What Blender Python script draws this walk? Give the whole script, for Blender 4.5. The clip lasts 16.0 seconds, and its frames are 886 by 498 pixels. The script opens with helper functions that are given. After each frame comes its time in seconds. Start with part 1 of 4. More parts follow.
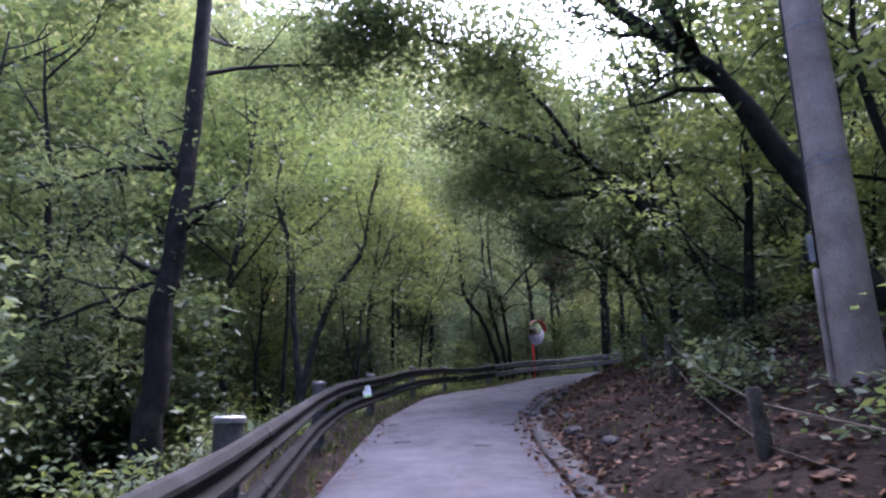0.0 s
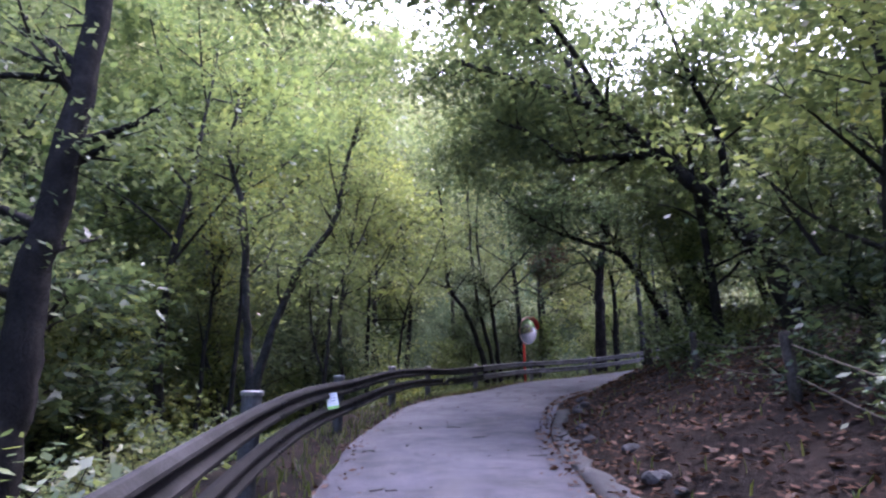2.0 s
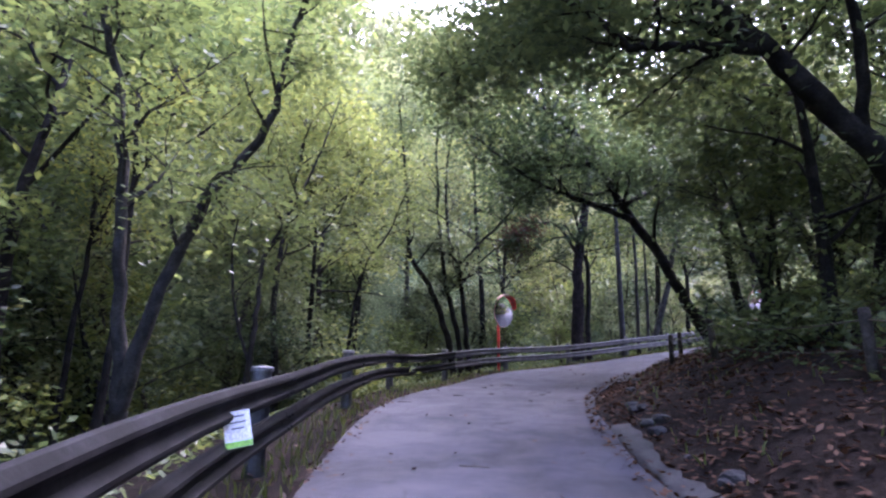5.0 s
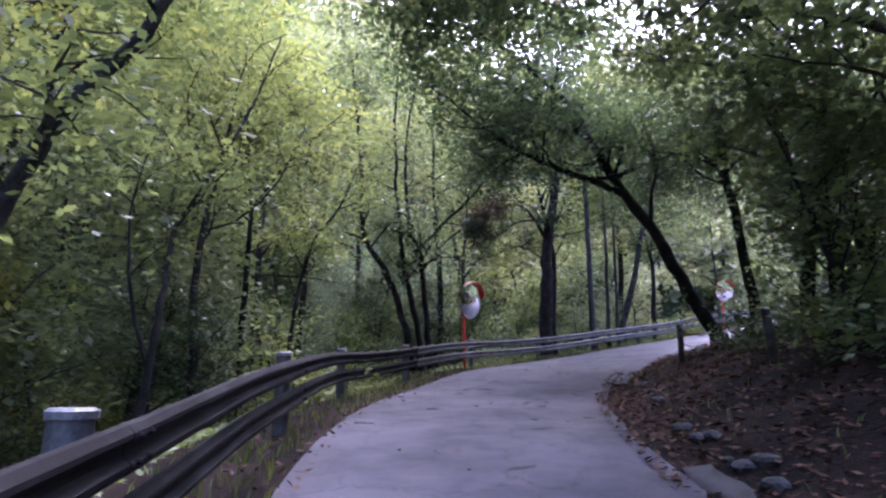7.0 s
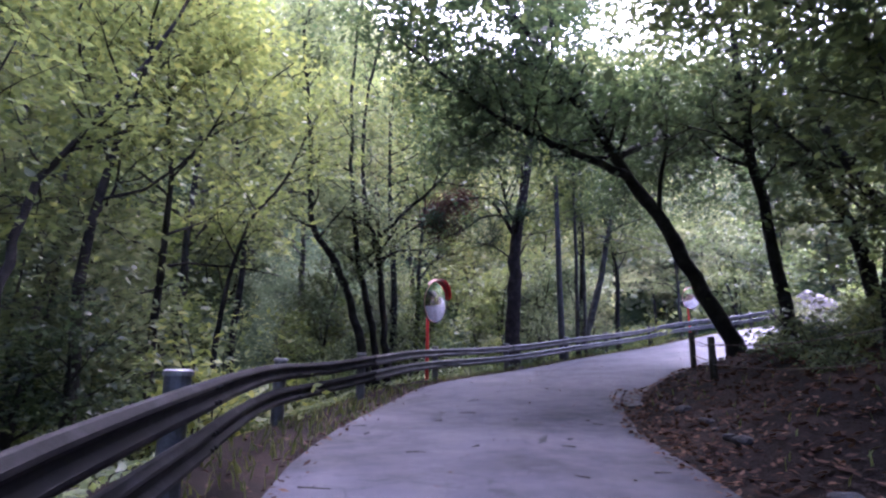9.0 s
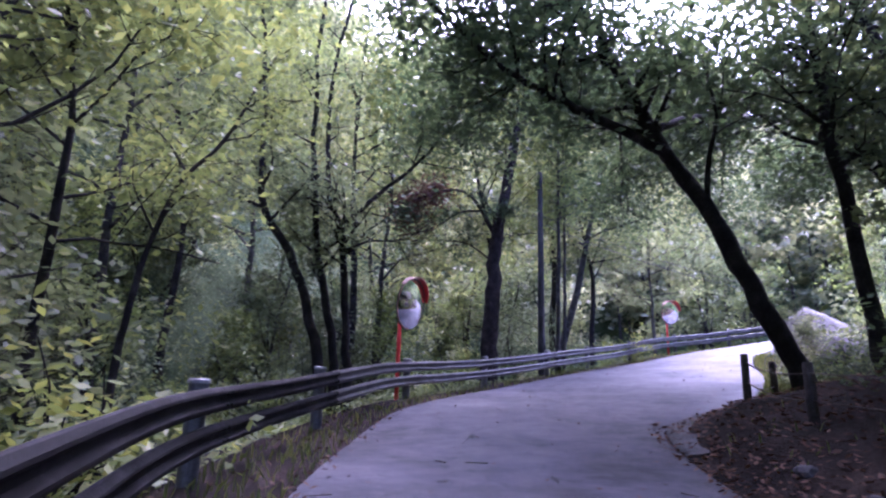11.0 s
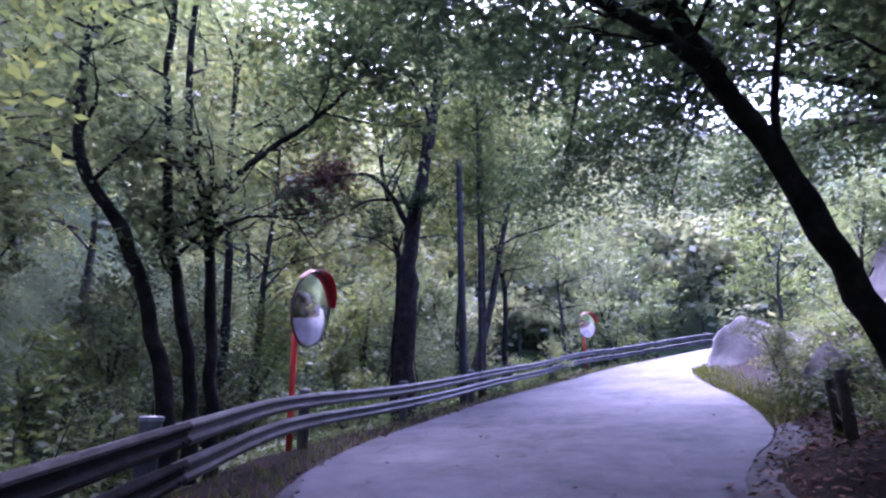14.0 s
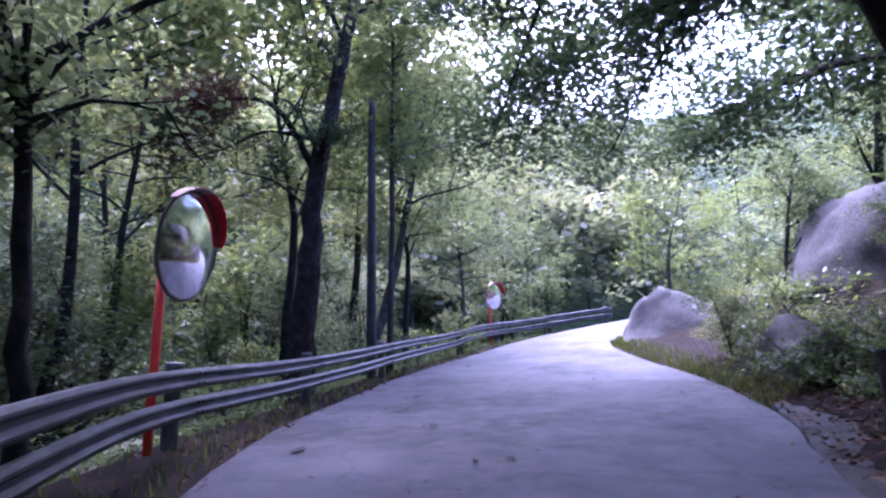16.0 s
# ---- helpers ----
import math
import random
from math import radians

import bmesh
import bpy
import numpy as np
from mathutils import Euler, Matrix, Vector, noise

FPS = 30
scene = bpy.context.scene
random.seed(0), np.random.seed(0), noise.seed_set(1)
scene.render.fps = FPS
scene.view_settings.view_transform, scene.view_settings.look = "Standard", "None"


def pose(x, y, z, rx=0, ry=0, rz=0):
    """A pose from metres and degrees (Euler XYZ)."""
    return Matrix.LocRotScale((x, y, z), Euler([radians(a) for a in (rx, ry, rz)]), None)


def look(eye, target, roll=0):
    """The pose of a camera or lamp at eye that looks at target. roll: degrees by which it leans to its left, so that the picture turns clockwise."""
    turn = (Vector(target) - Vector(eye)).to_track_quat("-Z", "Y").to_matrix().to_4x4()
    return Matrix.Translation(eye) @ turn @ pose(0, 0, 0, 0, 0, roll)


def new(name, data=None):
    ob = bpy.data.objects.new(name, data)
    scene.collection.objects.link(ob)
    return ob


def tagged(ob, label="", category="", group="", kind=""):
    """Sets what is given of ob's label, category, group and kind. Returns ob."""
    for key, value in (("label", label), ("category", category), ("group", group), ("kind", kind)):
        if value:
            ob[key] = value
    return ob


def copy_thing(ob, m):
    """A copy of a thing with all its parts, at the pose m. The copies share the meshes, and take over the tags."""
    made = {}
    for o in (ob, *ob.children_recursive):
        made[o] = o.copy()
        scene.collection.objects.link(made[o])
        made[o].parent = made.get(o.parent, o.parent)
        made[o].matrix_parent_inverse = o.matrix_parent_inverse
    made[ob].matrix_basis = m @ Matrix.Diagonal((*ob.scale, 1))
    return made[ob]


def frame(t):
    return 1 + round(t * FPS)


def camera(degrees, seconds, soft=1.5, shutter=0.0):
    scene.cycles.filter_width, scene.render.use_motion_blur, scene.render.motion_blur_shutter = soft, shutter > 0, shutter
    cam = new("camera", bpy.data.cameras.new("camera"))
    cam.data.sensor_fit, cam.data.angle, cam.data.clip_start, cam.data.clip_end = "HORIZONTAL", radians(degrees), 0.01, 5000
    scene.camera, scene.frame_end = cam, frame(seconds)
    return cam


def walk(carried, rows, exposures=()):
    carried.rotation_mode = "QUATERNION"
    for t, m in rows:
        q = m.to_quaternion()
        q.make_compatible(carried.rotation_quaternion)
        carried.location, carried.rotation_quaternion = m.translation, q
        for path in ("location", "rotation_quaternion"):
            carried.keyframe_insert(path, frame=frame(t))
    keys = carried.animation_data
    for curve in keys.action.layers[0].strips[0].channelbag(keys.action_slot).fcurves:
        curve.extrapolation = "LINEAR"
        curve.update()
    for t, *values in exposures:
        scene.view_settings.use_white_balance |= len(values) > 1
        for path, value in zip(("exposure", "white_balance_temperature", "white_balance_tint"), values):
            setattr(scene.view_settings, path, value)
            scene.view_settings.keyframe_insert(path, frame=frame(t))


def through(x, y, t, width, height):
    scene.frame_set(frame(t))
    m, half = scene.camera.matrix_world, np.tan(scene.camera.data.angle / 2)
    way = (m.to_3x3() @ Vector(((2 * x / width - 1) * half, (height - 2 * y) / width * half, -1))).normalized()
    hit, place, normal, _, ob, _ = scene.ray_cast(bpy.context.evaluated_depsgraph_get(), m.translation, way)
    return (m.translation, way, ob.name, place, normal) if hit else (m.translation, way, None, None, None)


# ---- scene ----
cam = camera(72.6, 16.0, soft=2.4)
PATH = [
    (0, (0.973, -3.552, 0.223), (0.869, -1.627, 0.757), -1.4),
    (0.5, (0.838, -2.82, 0.329), (0.784, -0.891, 0.855), -1.4),
    (1, (0.724, -2.049, 0.356), (0.681, -0.121, 0.887), -1.1),
    (1.5, (0.587, -1.295, 0.459), (0.546, 0.634, 0.983), -0.5),
    (2, (0.488, -0.507, 0.509), (0.462, 1.421, 1.038), -0.3),
    (2.5, (0.408, 0.215, 0.552), (0.372, 2.145, 1.076), -0.1),
    (3, (0.337, 0.998, 0.625), (0.364, 2.93, 1.144), -0.1),
    (3.5, (0.183, 1.835, 0.729), (0.223, 3.769, 1.235), 0.7),
    (4, (0.096, 2.689, 0.787), (0.199, 4.626, 1.275), 1.0),
    (4.2, (0.035, 2.966, 0.775), (0.141, 4.902, 1.263), 1.0),
    (6.3, (-0.443, 5.722, 1.122), (-0.171, 7.648, 1.586), 0.3),
    (6.5, (-0.416, 6.048, 1.136), (-0.141, 7.973, 1.604), 0.4),
    (7, (-0.3, 6.671, 1.195), (0.028, 8.591, 1.647), 0.1),
    (7.5, (-0.334, 7.299, 1.235), (0.016, 9.213, 1.695), 0.4),
    (8, (-0.323, 8.082, 1.303), (0.097, 9.983, 1.762), 0.4),
    (8.5, (-0.287, 8.837, 1.382), (0.147, 10.733, 1.848), 0.5),
    (9, (-0.279, 9.4, 1.445), (0.224, 11.278, 1.915), 0.4),
    (11.5, (0.006, 12.919, 1.878), (0.707, 14.721, 2.391), 1.4),
    (12, (0.113, 13.515, 1.966), (0.884, 15.282, 2.498), 0.6),
    (12.5, (0.289, 14.227, 1.969), (1.076, 15.984, 2.511), 1.3),
    (13, (0.386, 14.908, 2.076), (1.242, 16.637, 2.604), 1.3),
    (13.5, (0.597, 15.584, 2.023), (1.503, 17.277, 2.582), -0.1),
    (14, (0.788, 16.179, 2.149), (1.772, 17.827, 2.711), -0.8),
    (14.5, (0.953, 16.803, 2.268), (2.009, 18.408, 2.825), -0.2),
    (15, (1.173, 17.479, 2.236), (2.311, 19.024, 2.801), -1.5),
    (15.5, (1.445, 18.161, 2.246), (2.684, 19.634, 2.79), -2.5),
    (16, (1.606, 18.78, 2.301), (2.912, 20.219, 2.777), -1.5),
]
walk(cam, [(t, look(eye, target, roll)) for t, eye, target, roll in PATH], [(0, 3.1, 5250, 32), (4, 3.8, 5250, 39), (7, 3.65, 5200, 39), (9, 3.7, 5150, 43), (12.5, 3.8, 4850, 55), (16, 3.55, 4800, 48)])

import functools
import itertools

# ---------------------------------------------------------------- world and sun
world = bpy.data.worlds.new("overcast_sky")
scene.world = world
world.use_nodes = True
wn = world.node_tree
sky = wn.nodes.new("ShaderNodeTexSky")
sky.sky_type, sky.sun_disc = "NISHITA", False
sky.sun_elevation, sky.sun_rotation = radians(62), radians(26)
sky.air_density, sky.dust_density, sky.ozone_density = 1.0, 6.0, 1.0
wn.links.new(sky.outputs[0], wn.nodes["Background"].inputs[0])
wn.nodes["Background"].inputs[1].default_value = 0.15
sun = new("sun", bpy.data.lights.new("sun", "SUN"))
sun.data.energy, sun.data.angle, sun.data.color = 0.9, radians(40), (1.0, 0.96, 0.92)
sun.matrix_world = look((7, 14.3, 30), (0, 0, 0))


# ---------------------------------------------------------------- materials
def material(name):
    m = bpy.data.materials.new(name)
    m.use_nodes = True
    return m, m.node_tree.nodes, m.node_tree.links, m.node_tree.nodes["Principled BSDF"]


def noise_node(nodes, links, scale, detail=6.0, vector=None, rough=0.6):
    n = nodes.new("ShaderNodeTexNoise")
    n.inputs["Scale"].default_value, n.inputs["Detail"].default_value = scale, detail
    n.inputs["Roughness"].default_value = rough
    if vector is not None:
        links.new(vector, n.inputs["Vector"])
    return n


def ramp(nodes, links, source, stops):
    r = nodes.new("ShaderNodeValToRGB")
    while len(r.color_ramp.elements) < len(stops):
        r.color_ramp.elements.new(0.5)
    for e, (p, c) in zip(r.color_ramp.elements, stops):
        e.position, e.color = p, (*c, 1)
    links.new(source, r.inputs[0])
    return r


def mixed(nodes, links, fac, a, b, mode="MIX"):
    n = nodes.new("ShaderNodeMix")
    n.data_type, n.blend_type = "RGBA", mode
    for sock, v in ((n.inputs[0], fac), (n.inputs[6], a), (n.inputs[7], b)):
        if isinstance(v, (int, float)):
            sock.default_value = v
        elif isinstance(v, tuple):
            sock.default_value = (*v, 1)
        else:
            links.new(v, sock)
    return n.outputs[2]


def bumped(nodes, links, bsdf, height, strength=0.4, distance=0.02):
    b = nodes.new("ShaderNodeBump")
    b.inputs["Strength"].default_value, b.inputs["Distance"].default_value = strength, distance
    links.new(height, b.inputs["Height"])
    links.new(b.outputs[0], bsdf.inputs["Normal"])


def surface(name, dark, mid, light, scale, fine, rough=0.8, metal=0.0, bump=0.4, dist=0.01, spec=0.4):
    """A mottled surface: broad stains, fine grain and relief."""
    m, nodes, links, b = material(name)
    co = nodes.new("ShaderNodeTexCoord").outputs["Object"]
    broad, grain = noise_node(nodes, links, scale, 7, co), noise_node(nodes, links, fine, 5, co, 0.7)
    c = ramp(nodes, links, broad.outputs[0], [(0.32, dark), (0.5, mid), (0.68, light)])
    g = ramp(nodes, links, grain.outputs[0], [(0.3, (0.55, 0.55, 0.55)), (0.7, (1.25, 1.25, 1.25))])
    links.new(mixed(nodes, links, 1.0, c.outputs[0], g.outputs[0], "MULTIPLY"), b.inputs["Base Color"])
    b.inputs["Roughness"].default_value, b.inputs["Metallic"].default_value = rough, metal
    b.inputs["Specular IOR Level"].default_value = spec
    bumped(nodes, links, b, grain.outputs[0], bump, dist)
    return m


def leaf_material(name, a, b_, c, shine=0.25, through=0.55):
    """Thin leaves that let light through, each with its own green."""
    m, nodes, links, b = material(name)
    nodes.remove(b)
    geo, info = nodes.new("ShaderNodeNewGeometry"), nodes.new("ShaderNodeObjectInfo")
    col = ramp(nodes, links, geo.outputs["Random Per Island"], [(0.0, a), (0.55, b_), (1.0, c)])
    tone = ramp(nodes, links, info.outputs["Random"], [(0.0, (0.72, 0.8, 0.75)), (0.5, (1, 1, 1)), (1.0, (1.25, 1.15, 0.9))])
    colour = mixed(nodes, links, 1.0, col.outputs[0], tone.outputs[0], "MULTIPLY")
    dif, tra, gls = (nodes.new("ShaderNodeBsdf" + k) for k in ("Diffuse", "Translucent", "Glossy"))
    warm = mixed(nodes, links, 1.0, colour, (1.32, 1.2, 0.92), "MULTIPLY")
    links.new(colour, dif.inputs[0])
    links.new(warm, tra.inputs[0])
    gls.inputs["Roughness"].default_value = 0.45
    m1, m2 = nodes.new("ShaderNodeMixShader"), nodes.new("ShaderNodeMixShader")
    m1.inputs[0].default_value, m2.inputs[0].default_value = through, 0.035 * shine / 0.25
    links.new(dif.outputs[0], m1.inputs[1])
    links.new(tra.outputs[0], m1.inputs[2])
    links.new(m1.outputs[0], m2.inputs[1])
    links.new(gls.outputs[0], m2.inputs[2])
    links.new(m2.outputs[0], nodes["Material Output"].inputs[0])
    return m


def plain(name, colour, rough=0.5, metal=0.0, wear=0.25):
    d = tuple(v * (1 - wear) for v in colour)
    l = tuple(min(1, v * (1 + wear)) for v in colour)
    return surface(name, d, colour, l, 4, 60, rough, metal, 0.15, 0.003)


def asphalt_material():
    m, nodes, links, b = material("asphalt")
    co = nodes.new("ShaderNodeTexCoord").outputs["Object"]
    broad = noise_node(nodes, links, 0.45, 8, co, 0.65)
    mid = noise_node(nodes, links, 3.0, 8, co, 0.7)
    grain = noise_node(nodes, links, 130, 4, co, 0.8)
    c = ramp(nodes, links, broad.outputs[0], [(0.39, (0.02, 0.0195, 0.025)), (0.47, (0.037, 0.036, 0.046)), (0.53, (0.05, 0.0485, 0.06)), (0.62, (0.07, 0.068, 0.081))])
    s = ramp(nodes, links, mid.outputs[0], [(0.36, (0.6, 0.6, 0.6)), (0.45, (0.93, 0.93, 0.93)), (0.55, (1.02, 1.02, 1.02)), (0.66, (1.15, 1.15, 1.15))])
    g = ramp(nodes, links, grain.outputs[0], [(0.3, (0.6, 0.6, 0.6)), (0.7, (1.3, 1.3, 1.3))])
    c1 = mixed(nodes, links, 1.0, c.outputs[0], s.outputs[0], "MULTIPLY")
    c2 = mixed(nodes, links, 1.0, c1, g.outputs[0], "MULTIPLY")
    # hairline cracks
    v = nodes.new("ShaderNodeTexVoronoi")
    v.feature = "DISTANCE_TO_EDGE"
    v.inputs["Scale"].default_value = 0.8
    wob = nodes.new("ShaderNodeVectorMath")
    wob.operation = "MULTIPLY_ADD"
    links.new(mid.outputs["Color"], wob.inputs[0])
    wob.inputs[1].default_value = (0.5, 0.5, 0.5)
    links.new(co, wob.inputs[2])
    links.new(wob.outputs[0], v.inputs["Vector"])
    cr = ramp(nodes, links, v.outputs["Distance"], [(0.0, (0.35, 0.35, 0.35)), (0.01, (1, 1, 1))])
    some = ramp(nodes, links, broad.outputs[0], [(0.4, (0, 0, 0)), (0.5, (1, 1, 1))])
    crack = mixed(nodes, links, some.outputs[0], (1.0, 1.0, 1.0), cr.outputs[0])
    links.new(mixed(nodes, links, 1.0, c2, crack, "MULTIPLY"), b.inputs["Base Color"])
    r = ramp(nodes, links, mid.outputs[0], [(0.38, (0.64, 0.64, 0.64)), (0.62, (0.88, 0.88, 0.88))])
    links.new(r.outputs[0], b.inputs["Roughness"])
    b.inputs["Specular IOR Level"].default_value = 0.3
    bumped(nodes, links, b, grain.outputs[0], 0.5, 0.006)
    return m


M_ASPHALT = asphalt_material()
M_CONCRETE = surface("old_concrete", (0.015, 0.014, 0.013), (0.032, 0.03, 0.03), (0.062, 0.06, 0.06), 1.6, 45, 0.85, 0, 0.5, 0.01)
M_POLE = surface("pole_concrete", (0.13, 0.1, 0.082), (0.21, 0.166, 0.138), (0.29, 0.24, 0.205), 2.2, 70, 0.8, 0, 0.3, 0.005)
M_SOIL = surface("leaf_mould", (0.008, 0.006, 0.005), (0.018, 0.0125, 0.0095), (0.036, 0.025, 0.019), 1.3, 26, 0.95, 0, 0.9, 0.05, 0.1)
M_FLOOR = surface("fern_floor", (0.025, 0.04, 0.018), (0.05, 0.075, 0.032), (0.08, 0.11, 0.05), 0.8, 5, 0.95, 0, 1.0, 0.3, 0.1)
M_ROCK = surface("granite", (0.03, 0.028, 0.028), (0.07, 0.067, 0.068), (0.12, 0.116, 0.118), 0.7, 14, 0.85, 0, 0.7, 0.05)
M_BARK = surface("dark_bark", (0.008, 0.0075, 0.007), (0.018, 0.016, 0.014), (0.036, 0.032, 0.028), 3, 28, 0.95, 0, 1.0, 0.03, 0.15)
M_BARK_GREY = surface("grey_bark", (0.018, 0.017, 0.015), (0.036, 0.034, 0.03), (0.066, 0.062, 0.055), 4, 30, 0.95, 0, 0.9, 0.02, 0.15)
M_PINE_BARK = surface("pine_bark", (0.009, 0.0072, 0.0068), (0.019, 0.015, 0.0135), (0.038, 0.029, 0.026), 6, 22, 0.95, 0, 1.0, 0.04, 0.15)
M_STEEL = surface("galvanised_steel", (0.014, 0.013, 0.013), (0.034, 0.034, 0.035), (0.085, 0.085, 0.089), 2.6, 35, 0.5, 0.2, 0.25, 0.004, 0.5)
M_STEEL_DARK = surface("dark_steel", (0.005, 0.0048, 0.0047), (0.01, 0.0097, 0.0095), (0.026, 0.0255, 0.026), 2.6, 35, 0.75, 0.0, 0.35, 0.004, 0.12)
M_STEEL_POST = surface("dull_steel", (0.035, 0.035, 0.035), (0.07, 0.07, 0.07), (0.12, 0.12, 0.12), 3.0, 40, 0.6, 0.4, 0.3, 0.004)
M_CAP = surface("pale_zinc", (0.1, 0.1, 0.1), (0.17, 0.17, 0.17), (0.24, 0.24, 0.24), 5, 60, 0.5, 0.2, 0.2, 0.003)
M_WOOD = surface("weathered_post_wood", (0.02, 0.017, 0.014), (0.045, 0.038, 0.03), (0.08, 0.068, 0.055), 5, 40, 0.9, 0, 0.8, 0.01, 0.2)
M_ROPE = surface("old_rope", (0.05, 0.042, 0.032), (0.09, 0.076, 0.058), (0.14, 0.12, 0.09), 9, 120, 0.95, 0, 0.6, 0.004, 0.1)
M_ORANGE = plain("orange_red_paint", (0.62, 0.03, 0.018), 0.45)
M_RED = plain("red_hood_plastic", (0.6, 0.012, 0.015), 0.35)
M_SHELL = plain("faded_orange_shell", (0.6, 0.22, 0.14), 0.5)
M_HOOD_PINK = plain("pink_hood_plastic", (0.6, 0.3, 0.27), 0.5)
M_WHITE = plain("white_card", (0.85, 0.85, 0.86), 0.6, 0, 0.06)
M_GREEN = plain("green_print", (0.3, 0.6, 0.1), 0.6)
M_INK = plain("dark_print", (0.12, 0.13, 0.15), 0.6)
M_CABLE = plain("black_cable", (0.02, 0.02, 0.022), 0.6)
M_MIRROR, _n, _l, _b = material("mirror_steel")
_b.inputs["Base Color"].default_value, _b.inputs["Metallic"].default_value = (0.86, 0.87, 0.88, 1), 1.0
_b.inputs["Roughness"].default_value = 0.06
M_LEAF = leaf_material("oak_leaf", (0.056, 0.085, 0.036), (0.096, 0.135, 0.05), (0.142, 0.178, 0.06))
M_LEAF_DARK = leaf_material("dark_leaf", (0.033, 0.053, 0.027), (0.055, 0.084, 0.037), (0.083, 0.112, 0.046))
M_LEAF_LIGHT = leaf_material("young_leaf", (0.085, 0.12, 0.038), (0.13, 0.168, 0.05), (0.178, 0.208, 0.062), 0.25, 0.5)
M_LEAF_GREY = leaf_material("grey_green_leaf", (0.076, 0.106, 0.054), (0.116, 0.149, 0.074), (0.156, 0.187, 0.09))
M_NEEDLE = leaf_material("pine_needle", (0.02, 0.042, 0.026), (0.034, 0.062, 0.036), (0.055, 0.085, 0.045), 0.2, 0.2)
M_NEEDLE_DEAD = leaf_material("dead_needle", (0.034, 0.018, 0.016), (0.056, 0.03, 0.026), (0.088, 0.05, 0.043), 0.1, 0.2)
M_LITTER = leaf_material("fallen_leaf", (0.03, 0.016, 0.011), (0.06, 0.033, 0.023), (0.12, 0.074, 0.05), 0.1, 0.1)
M_GRASS = leaf_material("verge_grass", (0.045, 0.07, 0.016), (0.08, 0.11, 0.024), (0.13, 0.14, 0.045), 0.2, 0.4)


# ---------------------------------------------------------------- mesh helpers
def mesh_object(name, verts, faces, mat, parent=None, label="", smooth=False):
    me = bpy.data.meshes.new(name)
    me.from_pydata([tuple(v) for v in verts], [], [tuple(f) for f in faces])
    me.materials.append(mat)
    if smooth:
        me.polygons.foreach_set("use_smooth", [True] * len(me.polygons))
    me.update()
    ob = new(name, me)
    if parent is not None:
        ob.parent = parent
    if label:
        ob["label"] = label
    return ob


def part(name, bm, mat, parent, label="", smooth=False):
    me = bpy.data.meshes.new(name)
    bm.to_mesh(me)
    bm.free()
    me.materials.append(mat)
    if smooth:
        me.polygons.foreach_set("use_smooth", [True] * len(me.polygons))
    ob = new(name, me)
    if parent is not None:
        ob.parent = parent
    if label:
        ob["label"] = label
    return ob


def thing(name, m, label, category, group=""):
    ob = new(name)
    ob.matrix_basis = m
    return tagged(ob, label, category, group)


def curve_through(points, steps):
    """Catmull-Rom samples through the points."""
    p = np.array(points, float)
    out = []
    for i in range(len(p) - 1):
        a, b, c, d = p[max(i - 1, 0)], p[i], p[i + 1], p[min(i + 2, len(p) - 1)]
        for k in range(steps):
            t = k / steps
            out.append(0.5 * (2 * b + (c - a) * t + (2 * a - 5 * b + 4 * c - d) * t * t + (3 * b - a - 3 * c + d) * t ** 3))
    out.append(p[-1])
    return np.array(out)


def resample(pts, step):
    """Points at even steps along a polyline, from its start."""
    seg = np.linalg.norm(np.diff(pts, axis=0), axis=1)
    s = np.concatenate([[0], np.cumsum(seg)])
    q = np.arange(0, s[-1], step)
    return np.stack([np.interp(q, s, pts[:, k]) for k in range(pts.shape[1])], 1)


class Soup:
    """Collects vertices and faces for one mesh."""

    def __init__(self):
        self.v, self.f, self.n = [], [], 0

    def add(self, verts, faces):
        self.v.append(np.asarray(verts, float))
        self.f += [tuple(i + self.n for i in f) for f in faces]
        self.n += len(verts)

    def tube(self, pts, radii, sides=7, rough=0.0, rng=None, cap=True):
        pts = np.asarray(pts, float)
        n = len(pts)
        radii = np.broadcast_to(np.asarray(radii, float), (n,))
        tang = np.gradient(pts, axis=0)
        tang /= np.linalg.norm(tang, axis=1)[:, None] + 1e-9
        ref = np.array([0.0, 0, 1]) if abs(tang[:, 2]).mean() < 0.8 else np.array([1.0, 0, 0])
        u = np.cross(tang, ref)
        u /= np.linalg.norm(u, axis=1)[:, None] + 1e-9
        w = np.cross(tang, u)
        a = np.arange(sides) * 2 * np.pi / sides
        r = radii[:, None] * np.ones((1, sides))
        if rough and rng is not None:
            r = r * (1 + rng.normal(0, rough, r.shape))
        ring = pts[:, None] + r[..., None] * (np.cos(a)[None, :, None] * u[:, None] + np.sin(a)[None, :, None] * w[:, None])
        faces = [(i * sides + j, i * sides + (j + 1) % sides, (i + 1) * sides + (j + 1) % sides, (i + 1) * sides + j)
                 for i in range(n - 1) for j in range(sides)]
        if cap:
            faces += [tuple(range(sides))[::-1], tuple((n - 1) * sides + j for j in range(sides))]
        self.add(ring.reshape(-1, 3), faces)

    def box(self, lo, hi):
        x, y, z = zip(lo, hi)
        self.add([(x[i], y[j], z[k]) for k in (0, 1) for j in (0, 1) for i in (0, 1)],
                 [(0, 2, 3, 1), (4, 5, 7, 6), (0, 1, 5, 4), (2, 6, 7, 3), (0, 4, 6, 2), (1, 3, 7, 5)])

    def make(self, name, mat, parent=None, label="", smooth=False):
        return mesh_object(name, np.concatenate(self.v), self.f, mat, parent, label, smooth)


